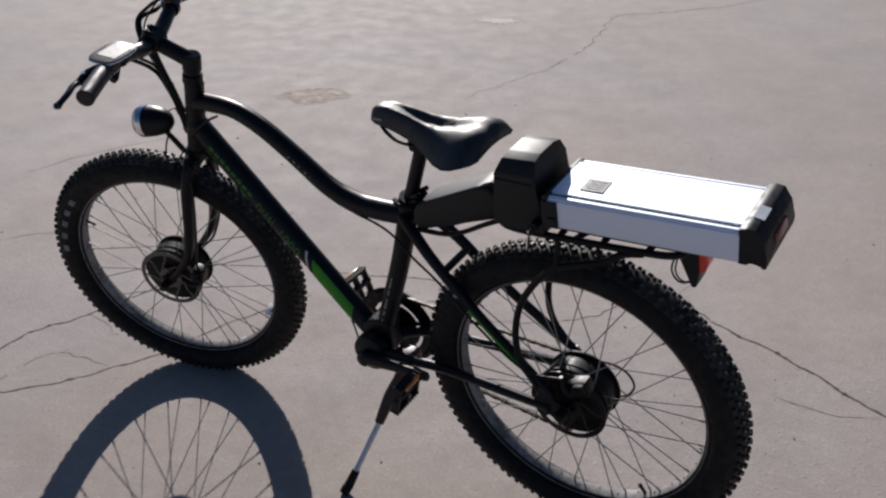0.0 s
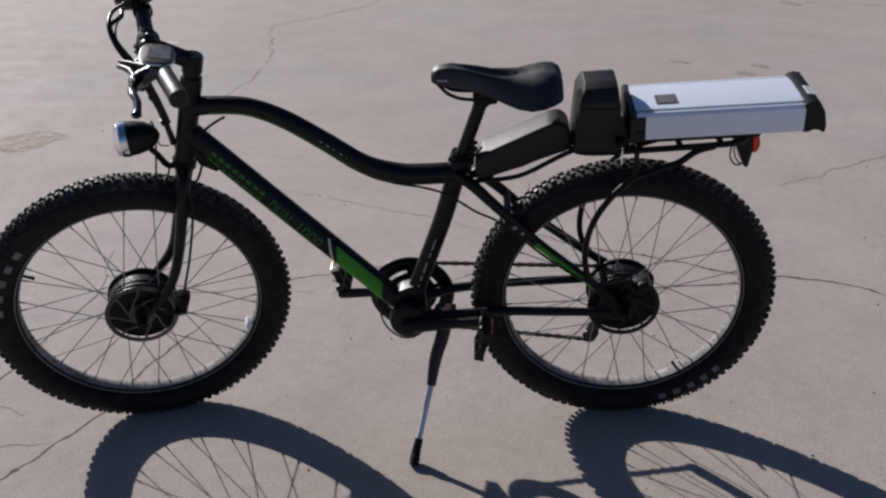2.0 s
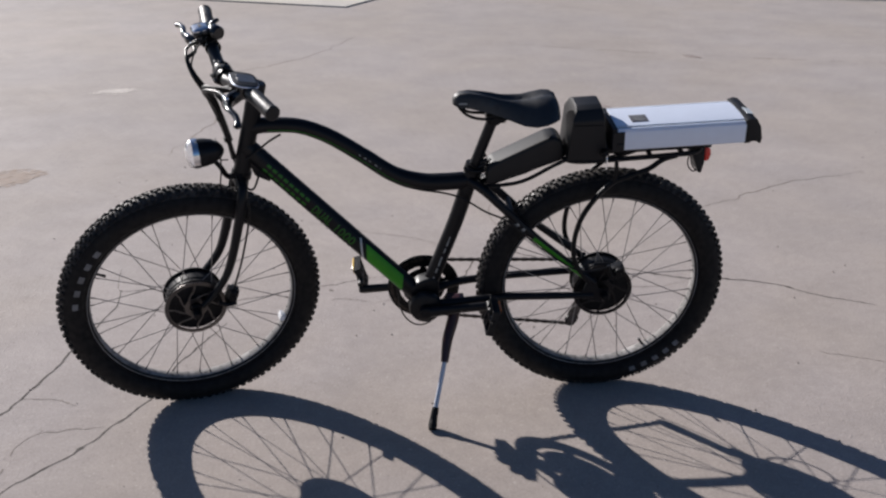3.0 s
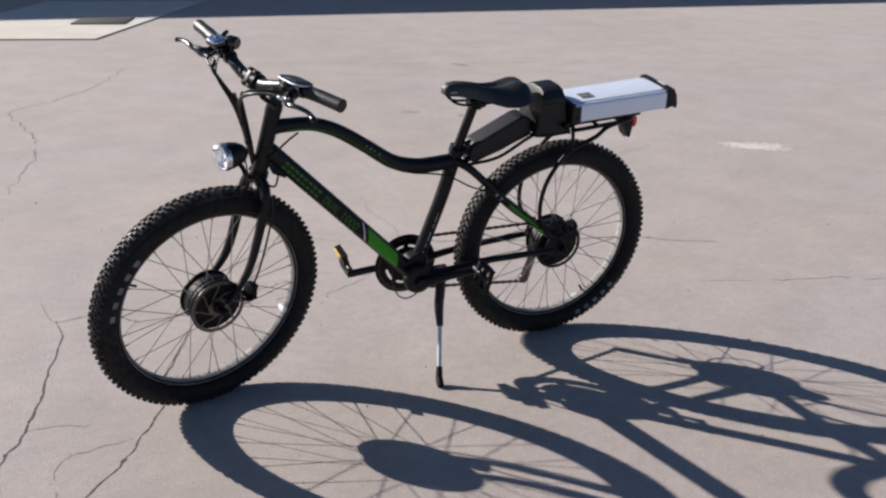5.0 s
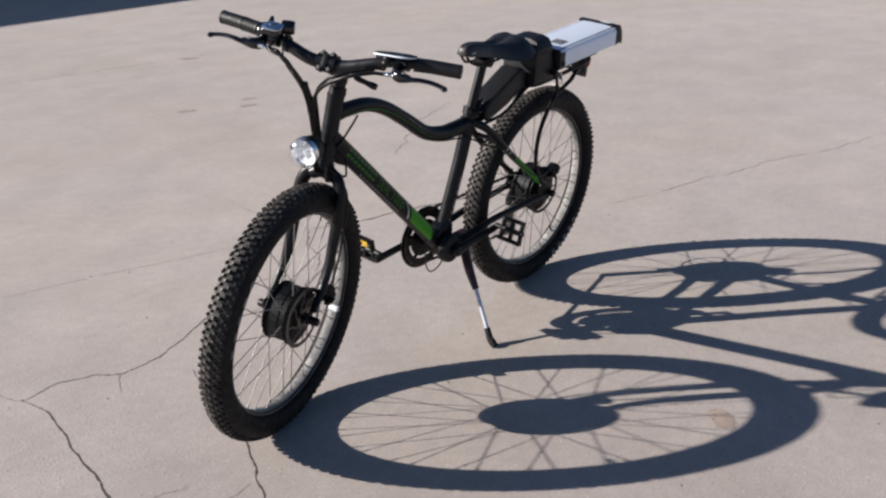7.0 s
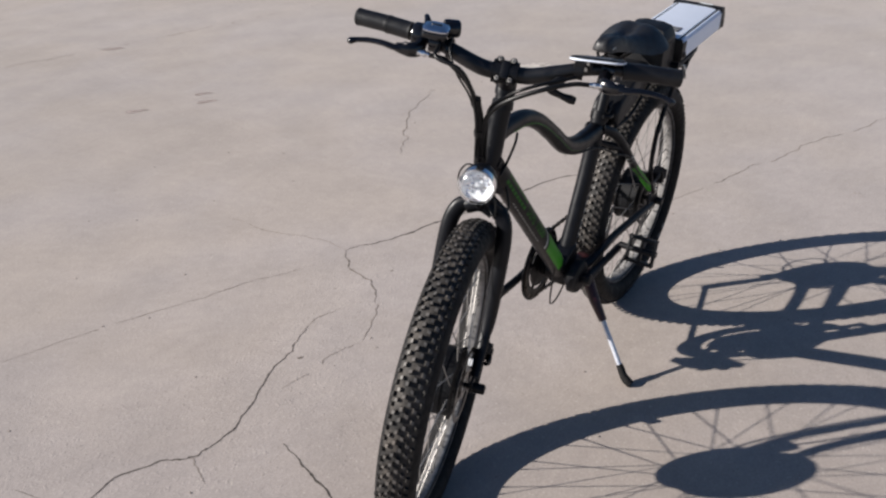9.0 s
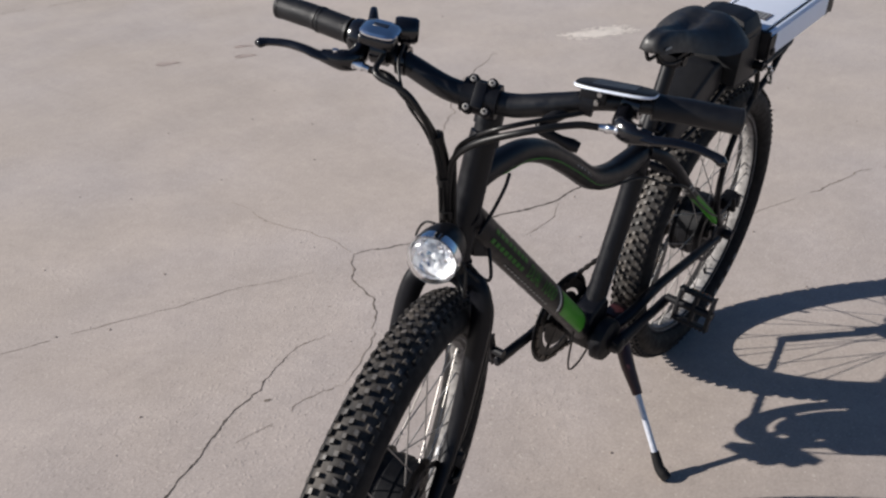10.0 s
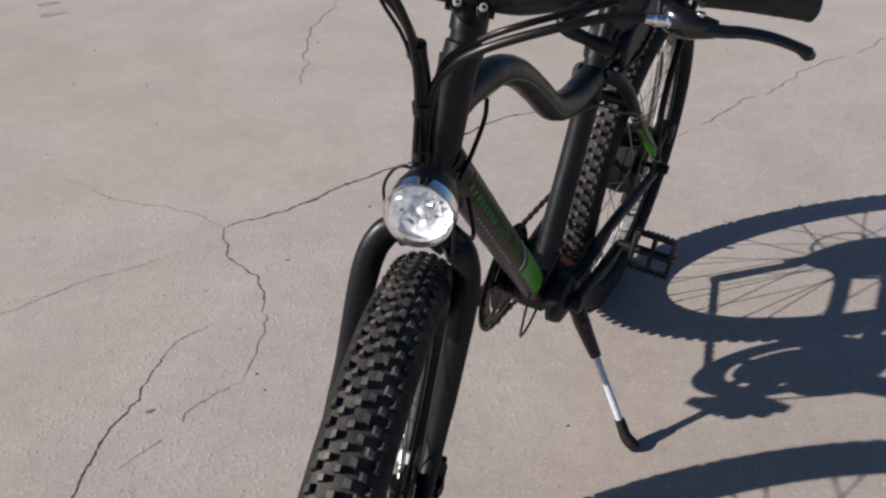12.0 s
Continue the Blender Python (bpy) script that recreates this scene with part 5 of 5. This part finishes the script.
bm = bmesh.new()
sprocket = REAR_HUB + Vector((0, -0.050, 0))
run = [BB + ring_point(0.0895, radians(97), -0.0592), sprocket + ring_point(0.042, radians(95), 0.0)]
back = [sprocket + ring_point(0.042, radians(a), 0.0) for a in range(110, 230, 14)]
cage = [Vector((0.022, -0.052, 0.278)), Vector((0.046, -0.052, 0.250)), Vector((0.048, -0.052, 0.232)), Vector((0.040, -0.052, 0.186)), Vector((0.046, -0.052, 0.170)), Vector((0.060, -0.052, 0.164)), Vector((0.076, -0.052, 0.170))]
low = [BB + ring_point(0.0895, radians(-98), -0.0592)]
loop = run + back + cage + low + [BB + ring_point(0.0895, radians(x), -0.0592) for x in range(-90, 97, 10)]
k = 0
for p, q in zip(loop, loop[1:]):
    L = (q - p).length
    cnt = max(1, round(L / 0.0127))
    for i in range(cnt):
        c = p.lerp(q, (i + 0.5) / cnt)
        wide = 0.0068 if k % 2 else 0.0045
        block(bm, (0.0135, wide, 0.0085 if k % 2 else 0.0070), aim(c, q - p), 0)
        k += 1
part("chain", bm, CHAIN, bike, "dark oily roller chain", smooth=False)
bm = bmesh.new()
slab(bm, [(0.016, 0.328), (0.034, 0.322), (0.046, 0.290), (0.044, 0.262), (0.024, 0.256), (0.008, 0.290)], -0.076, -0.062, 0.005, 2)
block(bm, (0.030, 0.022, 0.034), Matrix.Translation((0.014, -0.068, 0.306)), 0.006)
derailleur = part("derailleur", bm, DARK_ROTOR, bike, "small steel rear derailleur")
for v in (-0.0590, -0.0475):
    bm = bmesh.new()
    slab(bm, [(0.022, 0.266), (0.034, 0.276), (0.046, 0.266), (0.052, 0.232), (0.070, 0.188), (0.072, 0.172), (0.060, 0.162), (0.046, 0.170), (0.036, 0.206), (0.028, 0.236)], v, v + 0.002, 0.0006, 1)
    part("cage_plate", bm, ROTOR, derailleur, "steel derailleur cage plate")
for c in ((0.034, 0.258), (0.059, 0.180)):
    bm = bmesh.new()
    lathe(bm, [(0.0, -0.0495), (0.016, -0.0495), (0.016, -0.0550), (0.0, -0.0550)], 20, m=Matrix.Translation((c[0], 0, c[1])))
    part("jockey_wheel", bm, MATT, derailleur, "small black jockey wheel")
cable("derailleur_cable", [(0.150, -0.070, 0.330), (0.070, -0.076, 0.338), (-0.010, -0.080, 0.362), (-0.062, -0.080, 0.358), (-0.086, -0.078, 0.328), (-0.070, -0.074, 0.298), (-0.028, -0.070, 0.288), (0.004, -0.068, 0.296)], 0.0024, derailleur)

# ---- kickstand
K0, K1 = Vector((0.400, 0.022, 0.292)), Vector((0.472, 0.210, 0.041))
bm = bmesh.new()
block(bm, (0.050, 0.040, 0.026), Matrix.Translation((0.402, 0.022, 0.306)), 0.006)
tube(bm, [K0 + Vector((0, 0, 0.008)), K0.lerp(K1, 0.14), K0.lerp(K1, 0.30) + Vector((0.004, 0, 0)), K0.lerp(K1, 0.50)], [0.0165, 0.0160, 0.0148, 0.0105], 16, 6)
stand = part("kickstand", bm, MAROON, bike, "kickstand, worn black upper and bare silver leg")
bm = bmesh.new()
tube(bm, [K0.lerp(K1, 0.48), K0.lerp(K1, 0.94)], 0.0066, 16, curve=False)
part("sliding_leg", bm, LEG, stand, "dull silver sliding leg")
bm = bmesh.new()
toe = bike.matrix_basis.inverted().to_3x3() @ Vector((0.004, 0.020, -0.014))
tube(bm, [K0.lerp(K1, 0.885), K0.lerp(K1, 0.93), K0.lerp(K1, 0.99), K1 + toe * 0.45, K1 + toe], [0.0092, 0.0100, 0.0108, 0.0120, 0.0105], 16, 5)
part("rubber_foot", bm, RUBBER, stand, "black rubber foot")

# ---------------------------------------------------------------- cracks and marks in the concrete
rnd = random.Random(11)


def crack(pts, width=0.006, mat_=None, wander=0.009, label="", breaks=0.0):
    """A ragged, thin open crack through a few points of the slab."""
    path = spline([(x, y, 0) for x, y in pts], 7)
    fine = []
    for p, q in zip(path, path[1:]):
        cnt = max(2, int((q - p).length / 0.012))
        for i in range(cnt):
            fine.append(p.lerp(q, i / cnt))
    fine.append(path[-1])
    bm = bmesh.new()
    total = len(fine)
    prev = None
    seed = rnd.uniform(0, 90)
    for i, p in enumerate(fine):
        d = (fine[min(i + 1, total - 1)] - fine[max(i - 1, 0)]).normalized()
        side = Vector((-d.y, d.x, 0))
        jog = (noise.noise(Vector((seed, i * 0.16, 0))) * wander + noise.noise(Vector((seed, i * 0.55, 4))) * wander * 0.35)
        fade = min(1.0, 0.35 + 3.0 * min(i, total - 1 - i) / total)
        chip = 1.1 if rnd.random() > 0.95 else 0.0
        w = width * fade * (0.30 + 1.1 * abs(noise.noise(Vector((seed + 7, i * 0.30, 1)))) + 0.45 * rnd.random() + chip)
        if breaks and noise.noise(Vector((seed + 3, i * 0.12, 2))) > breaks:
            prev = None
            continue
        c = p + side * jog
        now = (bm.verts.new((*(c + side * w / 2).xy, 0.0006)), bm.verts.new((*(c - side * w / 2).xy, 0.0006)))
        if prev:
            bm.faces.new((prev[0], prev[1], now[1], now[0]))
        prev = now
    return part("crack", bm, mat_ or CRACK, ground, label, smooth=False)


# the long crack behind the bicycle and its branches
crack([(0.13, -1.01), (0.08, -0.98), (0.02, -0.93), (-0.08, -0.88), (-0.20, -0.84), (-0.32, -0.78), (-0.42, -0.72), (-0.51, -0.685), (-0.63, -0.675), (-0.79, -0.61), (-0.93, -0.50), (-1.08, -0.42)], 0.0076)
crack([(0.13, -1.01), (0.19, -0.96), (0.26, -0.89), (0.29, -0.80), (0.35, -0.74), (0.41, -0.69)], 0.0044, CRACK_MID)
crack([(0.41, -0.69), (0.44, -0.67), (0.53, -0.63), (0.63, -0.60)], 0.0034, CRACK_FAINT)
crack([(0.63, -0.60), (0.66, -0.61), (0.73, -0.64), (0.82, -0.63), (0.93, -0.66)], 0.0028, CRACK_FAINT, breaks=0.35)
crack([(0.13, -1.01), (0.10, -1.12), (0.10, -1.23), (0.12, -1.37), (0.09, -1.51), (0.08, -1.60)], 0.0034, CRACK_FAINT, breaks=0.25)
crack([(0.28, -1.03), (0.44, -1.14), (0.56, -1.20), (0.65, -1.235), (0.86, -1.35), (1.19, -1.49)], 0.0027, CRACK_FAINT, breaks=0.5)
crack([(0.50, -0.78), (0.56, -0.80), (0.62, -0.80)], 0.0028, CRACK_FAINT)
crack([(0.62, -0.80), (0.69, -0.78), (0.77, -0.755), (0.85, -0.745), (0.93, -0.72), (1.02, -0.685), (1.12, -0.655), (1.22, -0.655), (1.27, -0.67), (1.31, -0.72), (1.41, -0.78), (1.52, -0.78), (1.55, -0.96)], 0.0048)
crack([(1.52, -0.78), (1.51, -0.63), (1.56, -0.45), (1.60, -0.27), (1.65, -0.11), (1.68, -0.03), (1.73, 0.06), (1.73, 0.17), (1.76, 0.24), (1.80, 0.45)], 0.0074)
crack([(1.12, -0.50), (1.16, -0.41), (1.21, -0.31), (1.26, -0.18), (1.29, -0.05), (1.36, 0.06), (1.42, 0.16), (1.50, 0.25), (1.58, 0.34), (1.62, 0.45)], 0.0062)
crack([(-0.74, -0.13), (-0.89, -0.06), (-1.04, 0.00), (-1.15, 0.04), (-1.27, 0.08), (-1.37, 0.15), (-1.52, 0.19), (-1.68, 0.25), (-1.92, 0.40), (-2.40, 0.56)], 0.0052, CRACK_FAINT, wander=0.018, breaks=0.22)
crack([(1.66, -0.09), (1.56, -0.08), (1.49, -0.04)], 0.0030, CRACK_FAINT, breaks=0.4)
crack([(1.57, 0.09), (1.48, 0.08), (1.39, 0.07)], 0.0030, CRACK_FAINT, breaks=0.4)
crack([(1.55, 0.07), (1.60, 0.15), (1.61, 0.27), (1.72, 0.35)], 0.0030, CRACK_FAINT, breaks=0.4)
crack([(1.27, -0.67), (1.29, -0.62), (1.33, -0.57)], 0.0028, CRACK_FAINT)
crack([(-0.80, -1.36), (-0.90, -1.42), (-1.01, -1.46), (-1.04, -1.50), (-1.18, -1.57), (-1.35, -1.66), (-1.54, -1.70), (-1.75, -1.76)], 0.0052, CRACK_FAINT, wander=0.014)
crack([(1.61, -2.32), (1.49, -2.73), (1.43, -3.00), (1.42, -3.40), (1.48, -3.75), (1.50, -4.05), (1.20, -4.30), (0.90, -4.65), (0.62, -5.24)], 0.010, CRACK_FAINT, wander=0.03, breaks=0.5)
crack([(-0.40, -4.95), (-1.70, -4.40), (-3.56, -3.83)], 0.009, CRACK_FAINT, wander=0.03, breaks=0.1)
crack([(2.78, -0.75), (2.73, -0.93), (2.64, -1.12), (2.52, -1.32)], 0.005, CRACK_FAINT)
crack([(2.45, -0.12), (2.34, -0.29), (2.27, -0.38), (2.14, -0.46)], 0.0036, CRACK_FAINT, breaks=0.3)
crack([(-0.24, -0.64), (-0.39, -0.63), (-0.50, -0.67)], 0.0030, CRACK_FAINT, breaks=0.3)


def patch(name, x, y, a, b, turn, mat_, label, ragged=0.45):
    """An irregular thin mark: many small flecks inside an uneven outline."""
    bm = bmesh.new()
    r = random.Random(int(abs(x * 71 + y * 37) * 10))
    for k in range(420):
        t, q = r.uniform(0, 2 * math.pi), math.sqrt(r.random())
        edge = 1 + ragged * noise.noise(Vector((math.cos(t) * 1.3, math.sin(t) * 1.3, x)))
        cx, cy = a * q * edge * math.cos(t), b * q * edge * math.sin(t)
        s = r.uniform(0.06, 0.26) * min(a, b) * (1.3 - q)
        vs = []
        n = 7
        for i in range(n):
            w = 2 * math.pi * i / n
            rr = s * r.uniform(0.5, 1.2)
            px_, py_ = cx + rr * 1.8 * math.cos(w), cy + rr * math.sin(w)
            vs.append(bm.verts.new((x + px_ * math.cos(turn) - py_ * math.sin(turn), y + px_ * math.sin(turn) + py_ * math.cos(turn), 0.0003 + 0.000002 * k)))
        bm.faces.new(vs)
    return part(name, bm, mat_, ground, label, smooth=False)


patch("pale_mark", -2.30, -1.48, 0.22, 0.080, radians(143), PALE_MARK, "pale lime mark on the concrete")
patch("brown_mark", 2.31, -2.03, 0.17, 0.11, radians(20), RUST_MARK, "faint brown spill on the concrete")
patch("brown_mark", 0.49, 0.90, 0.05, 0.03, radians(40), RUST_MARK, "faint brown spot on the concrete")
patch("pale_mark", 2.13, -3.66, 0.14, 0.06, radians(10), PALE_MARK, "pale lime mark on the concrete")
for x, y, a in ((-0.81, -3.04, 0.06), (-1.09, -2.80, 0.055), (-1.20, -2.93, 0.05), (-1.80, -4.3, 0.07), (0.20, -0.77, 0.007), (0.78, -0.71, 0.010), (1.03, 0.46, 0.004), (0.39, -0.87, 0.004)):
    patch("dark_spot", x, y, a, a * 0.5, radians(-40), DARK_SPOT if a > 0.02 else CRACK_FAINT, "small dark spot on the concrete")

# loose grit, too small to count
bm = bmesh.new()
for k in range(420):
    x, y = rnd.uniform(-2.6, 2.6), rnd.uniform(-2.4, 1.3)
    s = rnd.choice((0.0010, 0.0013, 0.0016, 0.002, 0.003)) if k % 40 else rnd.uniform(0.003, 0.0042)
    bmesh.ops.create_icosphere(bm, subdivisions=1, radius=s, matrix=Matrix.Translation((x, y, s * 0.4)) @ Matrix.Rotation(rnd.uniform(0, 6), 4, "Z") @ Matrix.Diagonal((1.3, 0.9, 0.6, 1)))
tagged(part("grit", bm, material("grit_stone", (0.25, 0.215, 0.19), 0.9, vary=0.4, scale=30), smooth=False), "loose grit scattered on the concrete", "grit", kind="stuff")
